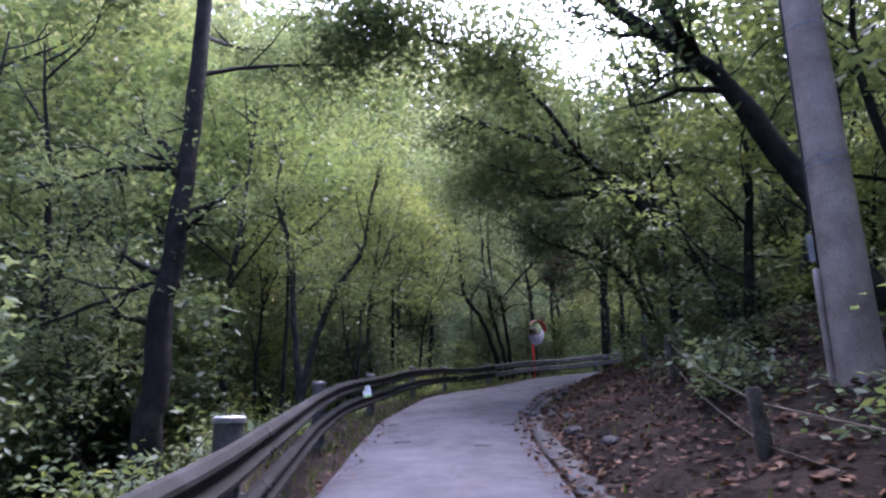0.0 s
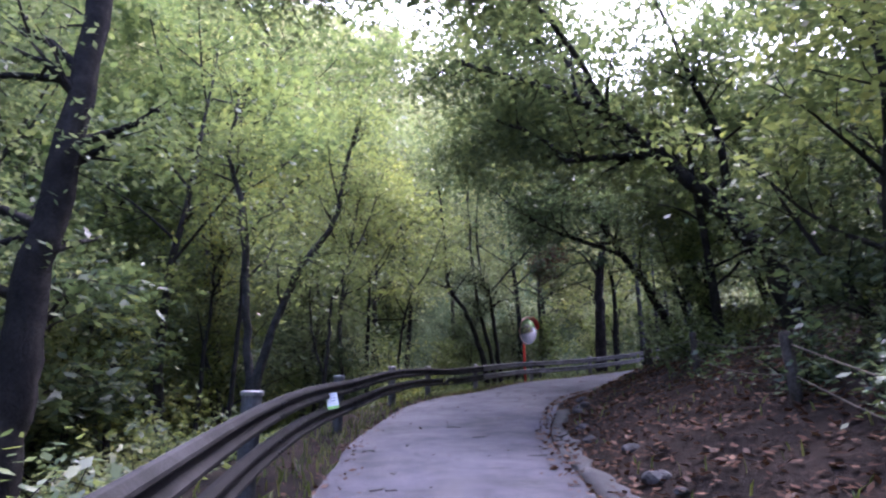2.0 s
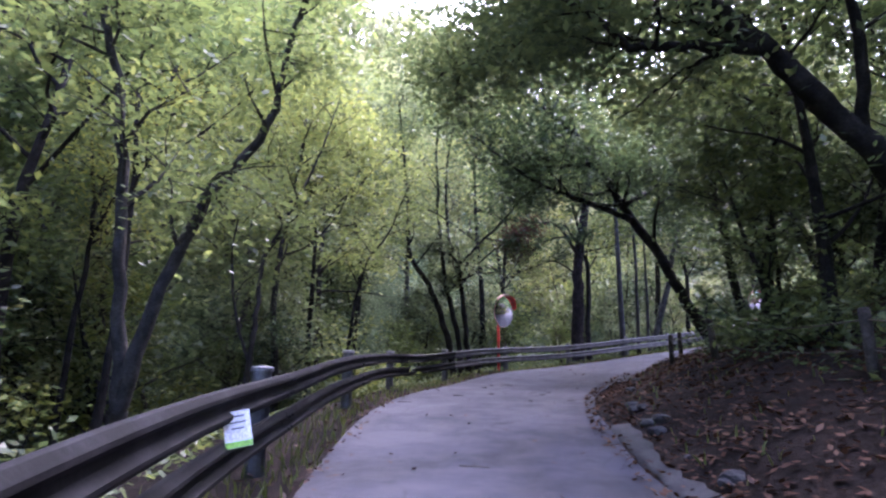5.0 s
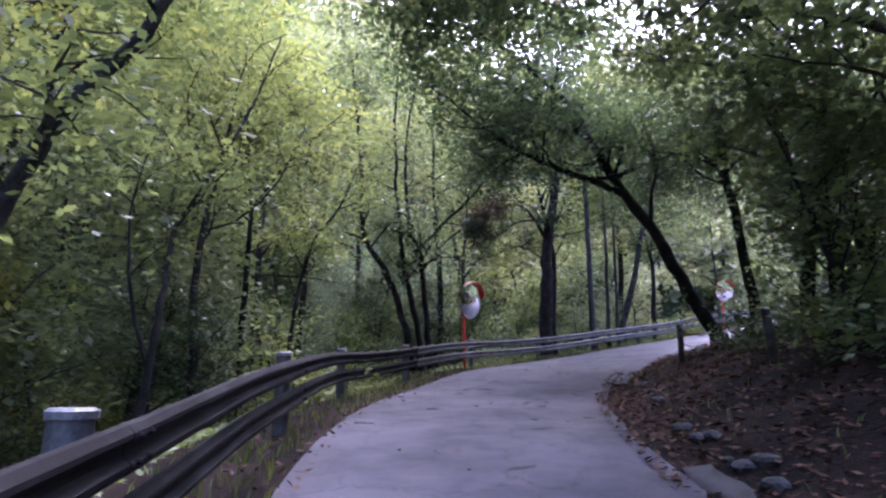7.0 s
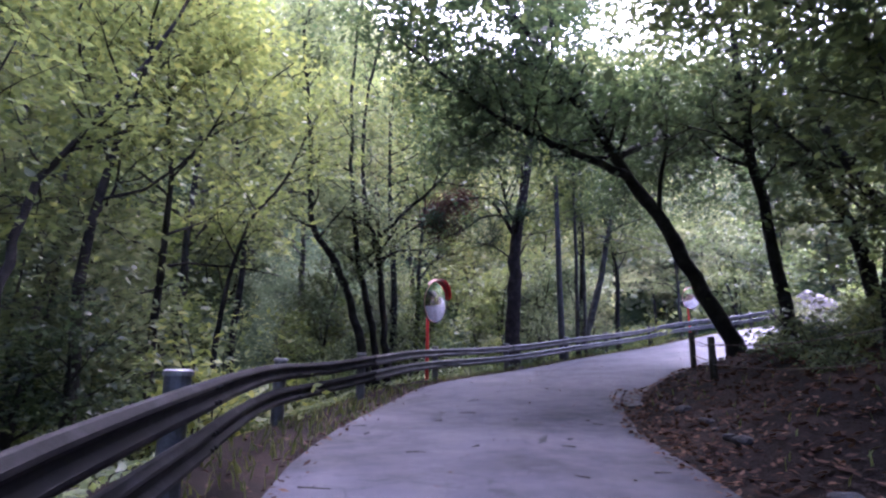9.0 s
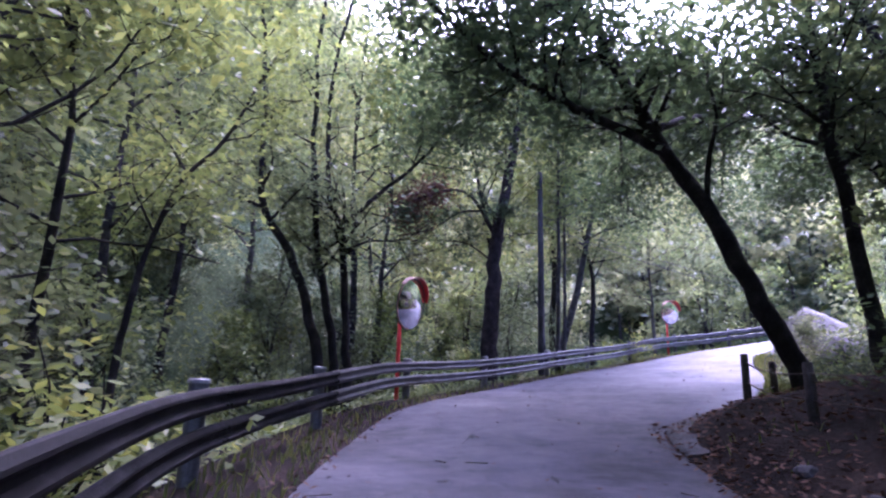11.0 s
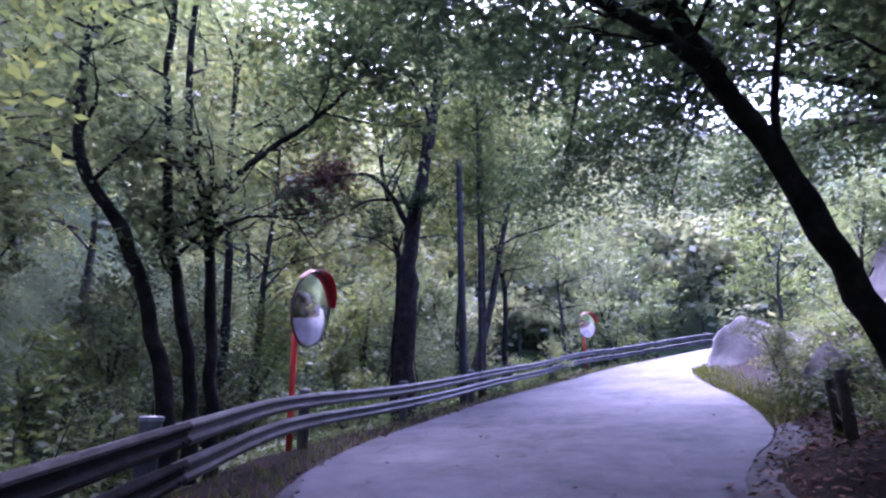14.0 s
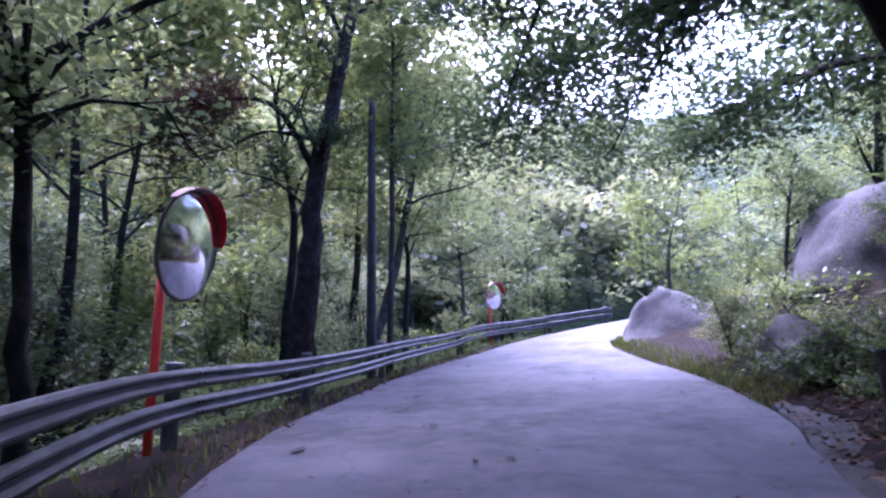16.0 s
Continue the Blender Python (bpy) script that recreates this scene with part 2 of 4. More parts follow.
def leaves_mesh(name, centres, size, mat, parent=None, rng=None, flat=0.6, narrow=0.5, label=""):
    """Many small folded leaves, each its own island."""
    n = len(centres)
    nrm = rng.normal(0, 1, (n, 3))
    nrm[:, 2] = np.abs(nrm[:, 2]) + flat * 2
    nrm /= np.linalg.norm(nrm, axis=1)[:, None]
    a = rng.normal(0, 1, (n, 3))
    a -= nrm * (a * nrm).sum(1)[:, None]
    a /= np.linalg.norm(a, axis=1)[:, None]
    b = np.cross(nrm, a)
    s = size * rng.uniform(0.6, 1.3, n)[:, None]
    c = np.asarray(centres)
    droop = nrm * s * rng.uniform(-0.25, 0.1, n)[:, None]
    v = np.stack([c - a * s, c + b * s * narrow + droop * 0.4, c + a * s + droop, c - b * s * narrow + droop * 0.4], 1).reshape(-1, 3)
    me = bpy.data.meshes.new(name)
    me.vertices.add(4 * n)
    me.vertices.foreach_set("co", v.ravel())
    me.loops.add(4 * n)
    me.loops.foreach_set("vertex_index", np.arange(4 * n, dtype=np.int32))
    me.polygons.add(n)
    me.polygons.foreach_set("loop_start", np.arange(0, 4 * n, 4, dtype=np.int32))
    me.polygons.foreach_set("loop_total", np.full(n, 4, dtype=np.int32))
    me.materials.append(mat)
    me.update(calc_edges=True)
    ob = new(name, me)
    if parent is not None:
        ob.parent = parent
    if label:
        ob["label"] = label
    return ob


# ---------------------------------------------------------------- the lie of the land
CENTRE = curve_through([
    (0.9, -60, -6), (0.9, -20, -2.3), (0.9, -8, -1.4), (0.75, -3.5, -0.95), (0.4, 2.7, -0.38), (0.3, 6, -0.03), (0.45, 9.4, 0.27),
    (0.9, 12.9, 0.68), (1.7, 15.6, 0.93), (2.9, 18.6, 1.18), (5.4, 22.4, 1.72), (8.2, 25.4, 2.13), (11.3, 27.8, 2.65),
    (14.5, 29.9, 3.2), (18, 31.4, 3.82), (22.5, 32.9, 4.7), (27.5, 32.6, 5.7), (32, 30.8, 6.4), (37, 28, 7.1), (50, 18, 8.2)], 12)
LEFT = curve_through([(-0.3, -60), (-0.2, -20), (-0.05, -8), (-0.1, -3.5), (-0.5, 2.0), (-0.66, 4.8), (-0.84, 7.5), (-0.82, 9.4), (-0.62, 12.2), (-0.28, 14.2), (0.1, 16),
                      (0.82, 18.3), (2.0, 21.2), (3.5, 23.75), (6.3, 26.95), (9.7, 29.65), (14.6, 32.6), (19.4, 34.4), (24, 35.6), (29, 34.9), (35, 32), (52, 19.5)], 12)
RIGHT = curve_through([(2.3, -60), (2.2, -20), (1.95, -8), (1.8, -3.5), (1.74, 2), (1.66, 5), (1.76, 7.6), (2.15, 10.2), (2.6, 12.1), (3.05, 13.6), (3.65, 15.3),
                       (4.55, 17.2), (5.9, 19.6), (7.45, 20.65), (9.25, 21.45), (11.2, 22.75), (13.8, 25.05), (18, 29.25), (21.5, 30.6), (25, 30.8), (29, 29.3), (34, 27), (48, 16.5)], 12)
RAIL = curve_through([(0.15, -8), (0.0, -4), (-0.1, -1.4), (-0.45, 0.8), (-0.93, 3.8), (-1.15, 6.8), (-1.15, 9), (-1.0, 11.4), (-0.76, 13.3), (-0.64, 14.6),
                      (-0.46, 16.2), (-0.08, 17.9), (0.58, 19.8), (1.8, 22.1), (3.65, 25.05), (6.6, 27.75), (9.85, 30.15), (13.1, 32.5),
                      (16.5, 34.5), (20, 36), (24, 36.9), (28.5, 36.2), (33, 34.3), (38, 31)], 8)


def along(x, y):
    """Height of the road beside each place, and the distance to its middle line: minus to the left."""
    x, y = np.atleast_1d(np.asarray(x, float)), np.atleast_1d(np.asarray(y, float))
    best, z, side = np.full(x.shape, 1e9), np.zeros(x.shape), np.zeros(x.shape)
    for a, b in zip(CENTRE[:-1], CENTRE[1:]):
        ab = b[:2] - a[:2]
        t = np.clip(((x - a[0]) * ab[0] + (y - a[1]) * ab[1]) / (ab @ ab), 0, 1)
        px, py = x - a[0] - ab[0] * t, y - a[1] - ab[1] * t
        d = np.hypot(px, py)
        near = d < best
        best = np.where(near, d, best)
        z = np.where(near, a[2] + (b[2] - a[2]) * t, z)
        side = np.where(near, np.where(ab[0] * py - ab[1] * px > 0, -1.0, 1.0), side)
    return z, best * side


def edge_gap(curve, x, y):
    """Distance to a side line of the road."""
    d = np.full(np.shape(x), 1e9)
    for p in curve[::2]:
        d = np.minimum(d, np.hypot(x - p[0], y - p[1]))
    return d


def wave(x, y):
    return 0.5 * np.sin(x * 1.7 + 0.6 * y) * np.cos(1.3 * y - 0.4 * x) + 0.3 * np.sin(3.1 * x - 2.3 * y) + 0.2 * np.sin(5.3 * y + 4.1 * x)


def land(x, y):
    """Height of the ground."""
    x, y = np.atleast_1d(np.asarray(x, float)), np.atleast_1d(np.asarray(y, float))
    z, d = along(x, y)
    gl, gr = edge_gap(LEFT, x, y), edge_gap(RIGHT, x, y)
    left = np.interp(gl, [0, 0.9, 2.0, 6, 14, 24, 40, 62, 100, 400], [-0.02, 0.0, -0.35, -1.6, -1.6, 3.0, 16, 37, 58, 60])
    steep = np.interp(gl, [0, 0.9, 2.0, 6, 11, 17, 28, 45, 80, 400], [-0.02, 0.0, -0.35, -1.6, -1.2, 3.0, 14, 33, 58, 60])
    west = np.clip((15 - x) / 12, 0, 1)
    left = left * (1 - west) + steep * west
    right = np.interp(gr, [0, 0.35, 0.9, 2.2, 5, 12, 30, 80, 400], [-0.02, 0.02, 0.3, 0.75, 1.7, 4.2, 11, 16, 16])
    # the bank is low beside the apron of the bend
    low = np.clip((x - 7.5) / 3, 0, 1) * np.clip((30 - x) / 6, 0, 1) * np.clip((4.5 - gr) / 3, 0, 1)
    right = right * (1 - 0.65 * low)
    on = on_road(x, y)
    off = np.where(d < 0, left + 0.06 * np.minimum(gl, 1) * wave(x, y) + 0.25 * np.clip((gl - 3) / 6, 0, 1) * wave(x * 0.4, y * 0.4),
                   right + 0.09 * np.minimum(gr, 1) * wave(x, y) + 0.3 * np.clip((gr - 3) / 6, 0, 1) * wave(x * 0.4, y * 0.4))
    return z + np.where(on, -0.05, off)


def on_road(x, y):
    """Whether a place lies between the road's side lines."""
    poly = np.concatenate([LEFT, RIGHT[::-1]])
    x, y = np.atleast_1d(np.asarray(x, float)), np.atleast_1d(np.asarray(y, float))
    odd = np.zeros(x.shape, bool)
    for (x1, y1), (x2, y2) in zip(poly, np.roll(poly, -1, axis=0)):
        if y1 == y2:
            continue
        c = ((y1 > y) != (y2 > y)) & (x < (x2 - x1) * (y - y1) / (y2 - y1) + x1)
        odd ^= c
    return odd


def ground_at(x, y):
    return float(land(x, y)[0])


def spaced(lo, hi, near_lo, near_hi, fine, grow):
    """Grid lines, close together in the middle and ever wider apart outside."""
    mid = list(np.arange(near_lo, near_hi, fine))
    up, down, s = [], [], fine
    p = near_hi
    while p < hi:
        up.append(p)
        s *= grow
        p += s
    up.append(hi)
    p, s = near_lo, fine
    while p > lo:
        s *= grow
        p -= s
        down.append(max(p, lo))
    return np.array(down[::-1] + mid + up)


def build_ground():
    xs, ys = spaced(-900, 900, -9, 26, 0.22, 1.12), spaced(-900, 900, -7, 40, 0.22, 1.12)
    gx, gy = np.meshgrid(xs, ys)
    z = land(gx.ravel(), gy.ravel())
    v = np.stack([gx.ravel(), gy.ravel(), z], 1)
    w = len(xs)
    f = [(j * w + i, j * w + i + 1, (j + 1) * w + i + 1, (j + 1) * w + i) for j in range(len(ys) - 1) for i in range(w - 1)]
    ob = mesh_object("ground", v, f, M_SOIL, smooth=True)
    ob.data.materials.append(M_FLOOR)
    c = v[np.array(f)].mean(1)
    green = np.minimum(edge_gap(LEFT, c[:, 0], c[:, 1]), edge_gap(RIGHT, c[:, 0], c[:, 1])) > 7.5 + 2 * wave(c[:, 0] * 0.5, c[:, 1] * 0.5)
    ob.data.polygons.foreach_set("material_index", green.astype(np.int32))
    tagged(ob, "dark brown forest soil with leaf mould and undergrowth", "ground", kind="structure")


def build_road():
    # rungs square to the middle line
    mid = resample(CENTRE[:, :2], 0.45)
    tang = np.gradient(mid, axis=0)
    tang /= np.linalg.norm(tang, axis=1)[:, None]
    fine_l, fine_r = resample(LEFT, 0.05), resample(RIGHT, 0.05)
    def meet(fine):
        out = []
        for p, t in zip(mid, tang):
            off = np.abs((fine - p) @ t) + 0.02 * np.linalg.norm(fine - p, axis=1)
            out.append(fine[off.argmin()])
        return np.array(out)
    L, R = meet(fine_l), meet(fine_r)
    rng = np.random.default_rng(3)
    wob = np.convolve(rng.normal(0, 0.04, len(L) + 4), np.ones(5) / 5, "valid")[:, None]
    wob2 = np.convolve(rng.normal(0, 0.05, len(L) + 4), np.ones(5) / 5, "valid")[:, None]
    across = (R - L) / np.linalg.norm(R - L, axis=1)[:, None]
    L, R = L + across * wob, R + across * wob2
    k = 9
    v = []
    for j in range(k):
        t = j / (k - 1)
        p = L * (1 - t) + R * t
        z = along(p[:, 0], p[:, 1])[0] + 0.012 + 0.03 * math.sin(math.pi * t)
        v.append(np.column_stack([p, z]))
    low = [np.column_stack([v[0][:, :2], v[0][:, 2] - 0.12])] + v + [np.column_stack([v[-1][:, :2], v[-1][:, 2] - 0.12])]
    m, k2 = len(L), k + 2
    verts = np.stack(low, 1).reshape(-1, 3)
    f = [(i * k2 + j, i * k2 + j + 1, (i + 1) * k2 + j + 1, (i + 1) * k2 + j) for i in range(m - 1) for j in range(k2 - 1)]
    tagged(mesh_object("road", verts, f, M_ASPHALT, smooth=False), "narrow worn grey asphalt lane with cracks and stains", "road", kind="structure")


def build_gutter():
    """A rough concrete strip along the inner side of the lane, broken into slabs."""
    pts = resample(RIGHT[(RIGHT[:, 1] > -8) & (RIGHT[:, 1] < 23)], 0.18)
    rng = np.random.default_rng(9)
    t = np.gradient(pts, axis=0)
    t /= np.linalg.norm(t, axis=1)[:, None]
    out = np.stack([t[:, 1], -t[:, 0]], 1)
    i, slabs = 0, []
    while i < len(pts) - 4:
        n = int(rng.integers(11, 24))
        slabs.append((i, min(i + n, len(pts) - 1)))
        i += n
    gutter = tagged(new("gutter"), "broken old concrete gutter strip beside the lane", "gutter", kind="structure")
    for a, b in slabs:
        if 11.3 < pts[a][1] < 17.6:
            continue
        s = Soup()
        tilt, v = rng.normal(0, 0.012), []
        for q in range(a, b + 1):
            e = pts[q] + out[q] * (0.06 + 0.012 * rng.normal())
            w = 0.2 + 0.05 * math.sin(1.9 * e[1]) + 0.035 * rng.normal() + 0.55 * math.exp(-((e[1] - 20.3) / 1.3) ** 2)
            z = along(e[0], e[1])[0][0]
            for dz, o in ((-0.15, 0), (0.012 + tilt, 0), (0.022 + tilt, w * 0.5), (0.05 + tilt, w), (-0.1, w + 0.01)):
                p = e + out[q] * o
                v.append((p[0], p[1], z + dz + (0.006 * rng.normal() if dz > 0 else 0)))
        m = b - a + 1
        f = [(r * 5 + j, r * 5 + j + 1, (r + 1) * 5 + j + 1, (r + 1) * 5 + j) for r in range(m - 1) for j in range(4)]
        f += [(0, 4, 3, 2, 1)[::-1], tuple((m - 1) * 5 + j for j in range(5))]
        s.add(v, f)
        s.make("slab", M_CONCRETE, gutter, smooth=True)


build_ground()
build_road()
build_gutter()

# ---------------------------------------------------------------- guard rail
RAIL_POINTS = resample(RAIL, 0.25)
_rs = np.concatenate([[0], np.cumsum(np.linalg.norm(np.diff(RAIL_POINTS, axis=0), axis=1))])


def rail_place(s):
    x, y = (float(np.interp(s, _rs, RAIL_POINTS[:, k])) for k in (0, 1))
    x2, y2 = (float(np.interp(s + 0.3, _rs, RAIL_POINTS[:, k])) for k in (0, 1))
    h = math.hypot(x2 - x, y2 - y)
    return x, y, (x2 - x) / h, (y2 - y) / h


def build_rail():
    rail = thing("guard_rail", pose(0, 0, 0), "weathered galvanised steel double-beam guard rail along the lane", "guard rail")
    # a corrugated beam, seen in section: out to the road, up
    half = [(0.0, -0.105), (0.02, -0.1), (0.048, -0.07), (0.05, -0.05), (0.012, -0.018), (0.012, 0.018), (0.05, 0.05), (0.048, 0.07), (0.02, 0.1), (0.0, 0.105)]
    section = half + [(o - 0.006, u) for o, u in half[::-1]]
    posts = [3.6, 8.1, 12.8, 17.4, 21.8, 26.1, 30.05, 34.65, 38.75, 43.0, 46.6, 50.6, 54.7, 58.8, 62.9]
    for k, (a, b_) in enumerate(zip(posts[:-1], posts[1:])):
        s0, length = a + 0.15, b_ - a
        for height in (0.70, 0.40):
            s = Soup()
            v = []
            steps = 13
            for i in range(steps):
                q = s0 - 0.12 + (length + 0.24) * i / (steps - 1)
                x, y, tx, ty = rail_place(q)
                lift = 0.004 * (k % 2)
                z = along(x, y)[0][0] + height 
                for o, u in section:
                    o = o + lift
                    v.append((x + ty * o, y - tx * o, z + u))
            m = len(section)
            f = [(i * m + j, i * m + (j + 1) % m, (i + 1) * m + (j + 1) % m, (i + 1) * m + j) for i in range(steps - 1) for j in range(m)]
            f += [tuple(range(m)), tuple((steps - 1) * m + j for j in range(m))[::-1]]
            s.add(v, f)
            # the first six spans take the darker, duller steel
            beam = s.make("beam", M_STEEL_DARK if k < 6 else M_STEEL, rail)
            # bolts at the lap
            for off in (-0.06, 0.06):
                for u in (-0.05, 0.05):
                    x, y, tx, ty = rail_place(s0 + off)
                    z = along(x, y)[0][0] + height  + u
                    b = Soup()
                    b.tube([(x + ty * 0.045, y - tx * 0.045, z), (x + ty * 0.072, y - tx * 0.072, z)], [0.016, 0.012], 6)
                    b.make("bolt", M_STEEL_DARK, beam)
    for s0 in posts:
        x, y, tx, ty = rail_place(s0)
        bx, by = x - ty * 0.18, y + tx * 0.18
        z = along(x, y)[0][0]
        top = z + 0.86
        s = Soup()
        s.tube([(bx, by, z - 0.5), (bx, by, top)], 0.085, 16)
        post = s.make("post", M_STEEL_POST, rail, smooth=False)
        c = Soup()
        c.tube([(bx, by, top - 0.03), (bx, by, top), (bx, by, top + 0.012)], [0.095, 0.097, 0.08], 16)
        c.make("cap", M_CAP, post, "pale metal post cap")
        for height in (0.70, 0.40):
            b = Soup()
            zz = z + height 
            b.tube([(bx + ty * 0.05, by - tx * 0.05, zz), (x + ty * 0.01, y - tx * 0.01, zz)], 0.05, 6)
            b.make("bracket", M_STEEL_POST, post)


build_rail()


def build_tag():
    """A small white notice card tied to the upper beam."""
    x, y, tx, ty = rail_place(_tag_s)
    z = along(x, y)[0][0] + 0.70
    ox, oy = ty * 0.075, -tx * 0.075
    tag = thing("notice_card", pose(x + ox, y + oy, z - 0.1, -16, -10, 18), "small white notice card with green foot tied to the rail", "notice card")
    s = Soup()
    s.box((-0.075, -0.003, -0.13), (0.075, 0.003, 0.08))
    s.make("card", M_WHITE, tag)
    s = Soup()
    s.box((-0.074, -0.006, -0.128), (0.074, -0.0035, -0.095))
    s.make("green_band", M_GREEN, tag, "bright green printed band")
    for i, w in enumerate((0.045, 0.05, 0.035)):
        s = Soup()
        s.box((-w, -0.006, 0.045 - i * 0.035), (w, -0.0035, 0.053 - i * 0.035))
        s.make("print_line", M_INK, tag)
    for sx in (-0.05, 0.05):
        s = Soup()
        s.tube([(sx, 0, 0.08), (sx * 0.8, 0.01, 0.12), (sx * 0.7, 0.04, 0.125)], 0.003, 5)
        s.make("string", M_CABLE, tag)


_tag_s = _rs[np.argmin(np.hypot(RAIL_POINTS[:, 0] + 1.15, RAIL_POINTS[:, 1] - 7.68))]
build_tag()


# ---------------------------------------------------------------- traffic mirrors
def build_mirror(x, y, z0, turn, height, radius, name="traffic_mirror"):
    label = "round convex traffic mirror with red hood on orange-red post"
    ob = thing(name, pose(x, y, z0), label, "traffic mirror", "convex mirrors on the bend")
    s = Soup()
    s.tube([(0, 0, -0.4), (0, 0, height + radius * 0.4)], 0.045, 16)
    s.make("post", M_ORANGE, ob, smooth=True)
    m = pose(0, 0, height, 0, 0, turn) @ pose(0, -0.28, 0, 8, 0, 0)
    n, rings = 40, 8
    def cap(rad, depth, y0):
        v, f = [tuple(m @ Vector((0, y0 - depth, 0)))], []
        for i in range(1, rings + 1):
            r = rad * i / rings
            for j in range(n):
                a = 2 * math.pi * j / n
                v.append(tuple(m @ Vector((r * math.cos(a), y0 - depth * (1 - (i / rings) ** 2), r * math.sin(a)))))
        for j in range(n):
            f.append((0, 1 + j, 1 + (j + 1) % n))
        for i in range(rings - 1):
            for j in range(n):
                f.append((1 + i * n + j, 1 + (i + 1) * n + j, 1 + (i + 1) * n + (j + 1) % n, 1 + i * n + (j + 1) % n))
        return v, f
    s = Soup()
    s.add(*cap(radius * 0.96, radius * 0.16, 0.0))
    s.make("mirror_face", M_MIRROR, ob, "convex polished mirror face", smooth=True)
    s = Soup()
    v, f = cap(radius * 0.98, -radius * 0.2, 0.03)
    s.add(v, f)
    s.make("back_shell", M_SHELL, ob, "faded orange back shell", smooth=True)
    s = Soup()
    ring = [m @ Vector((radius * math.cos(a), 0.012, radius * math.sin(a))) for a in np.linspace(0, 2 * math.pi, 49)]
    s.tube([tuple(p) for p in ring], 0.014, 8, cap=False)
    s.make("rim", M_STEEL_POST, ob, smooth=True)
    # one hood made in two colours: red, then pink towards its other end
    for name2, lo, hi, mat, note in (("hood", 12, 84, M_RED, "bright red sun hood"), ("pink_hood", 84, 140, M_HOOD_PINK, "pink end of the hood")):
        v, f = [], []
        angles = np.linspace(radians(lo), radians(hi), 16)
        for a in angles:
            lean = math.sin((math.degrees(a) - 12) / 128 * math.pi)
            reach = -0.02 - 0.1 * max(lean, 0.02) ** 0.35
            for rr, yy in ((1.03, 0.04), (1.06, 0.04), (1.08, reach), (1.055, reach)):
                v.append(tuple(m @ Vector((radius * rr * math.cos(a), yy, radius * rr * math.sin(a)))))
        for i in range(len(angles) - 1):
            f += [(i * 4 + j, i * 4 + (j + 1) % 4, (i + 1) * 4 + (j + 1) % 4, (i + 1) * 4 + j) for j in range(4)]
        f += [(0, 1, 2, 3), tuple((len(angles) - 1) * 4 + j for j in range(4))[::-1]]
        s = Soup()
        s.add(v, f)
        s.make(name2, mat, ob, note)
    for dz in (-0.12, 0.12):
        s = Soup()
        s.tube([(0, 0, height + dz), tuple(m @ Vector((0, 0.04, dz)))], 0.025, 8)
        s.make("bracket", M_STEEL_POST, ob)
    return ob


build_mirror(3.55, 25.25, 1.75, 42, 2.14, 0.57)
build_mirror(20.4, 36.6, 4.35, 4, 2.1, 0.57)


# ---------------------------------------------------------------- trees
def spray(rng, base, tip, count, spread, droop=0.0):
    """Leaf places round a twig."""
    t = rng.beta(2.2, 1.2, count)[:, None]
    p = base + (tip - base) * t
    off = rng.normal(0, 1, (count, 3)) * spread * (0.35 + 0.65 * t)
    off[:, 2] *= 0.55
    off[:, 2] -= droop * np.abs(off[:, :2]).sum(1) * 0.4
    return p + off


def branch_points(rng, start, way, length, bend, n=6, lift=0.0):
    p, d, out = np.array(start, float), np.array(way, float), [np.array(start, float)]
    d /= np.linalg.norm(d)
    for _ in range(n):
        d = d + rng.normal(0, bend, 3) + np.array([0, 0, lift])
        d /= np.linalg.norm(d)
        p = p + d * length / n
        out.append(p.copy())
    return np.array(out)


def sub_branches(rng, wood, limb, r0, r1, count, length, leaves, per, spread, start=0.35, lift=0.06, needle=False):
    """Side branches and twigs along a limb, with leaf places at their ends."""
    limb = np.asarray(limb)
    s = np.linspace(0, 1, len(limb))
    for t in rng.uniform(start, 1.0, count):
        p = np.array([np.interp(t, s, limb[:, k]) for k in range(3)])
        q = np.array([np.interp(min(t + 0.1, 1), s, limb[:, k]) for k in range(3)]) - np.array([np.interp(max(t - 0.1, 0), s, limb[:, k]) for k in range(3)])
        q /= np.linalg.norm(q) + 1e-6
        side = rng.normal(0, 1, 3)
        side[2] *= 0.5
        side -= q * (side @ q)
        side /= np.linalg.norm(side) + 1e-6
        ln = length * rng.uniform(0.5, 1.2) * (1.15 - 0.5 * t)
        b = branch_points(rng, p, q * 0.5 + side + np.array([0, 0, 0.15]), ln, 0.22, 5, lift)
        keep = b[[0, 2, 3, 5]]
        rb = (r0 + (r1 - r0) * t) * 0.42 + 0.004
        wood.tube(keep, np.linspace(rb, 0.005, 4), 4, cap=False)
        for _ in range(3):
            tt = rng.uniform(0.3, 1.0)
            i = min(int(tt * 5), 4)
            w = rng.normal(0, 1, 3)
            w[2] = w[2] * 0.35
            e = branch_points(rng, b[i], w + (b[-1] - b[0]) / (ln + 1e-6), ln * 0.5, 0.25, 2, 0.02)
            wood.tube(e, np.linspace(max(rb * 0.45, 0.006), 0.004, len(e)), 3, cap=False)
            leaves.append(spray(rng, e[0], e[-1], per, spread, 0.3))
        leaves.append(spray(rng, b[2], b[-1], per, spread, 0.3))


def crooked(points, rng, wobble=0.03, steps=5):
    c = curve_through(points, steps)
    c[1:-1] += rng.normal(0, wobble, (len(c) - 2, 3))
    return c


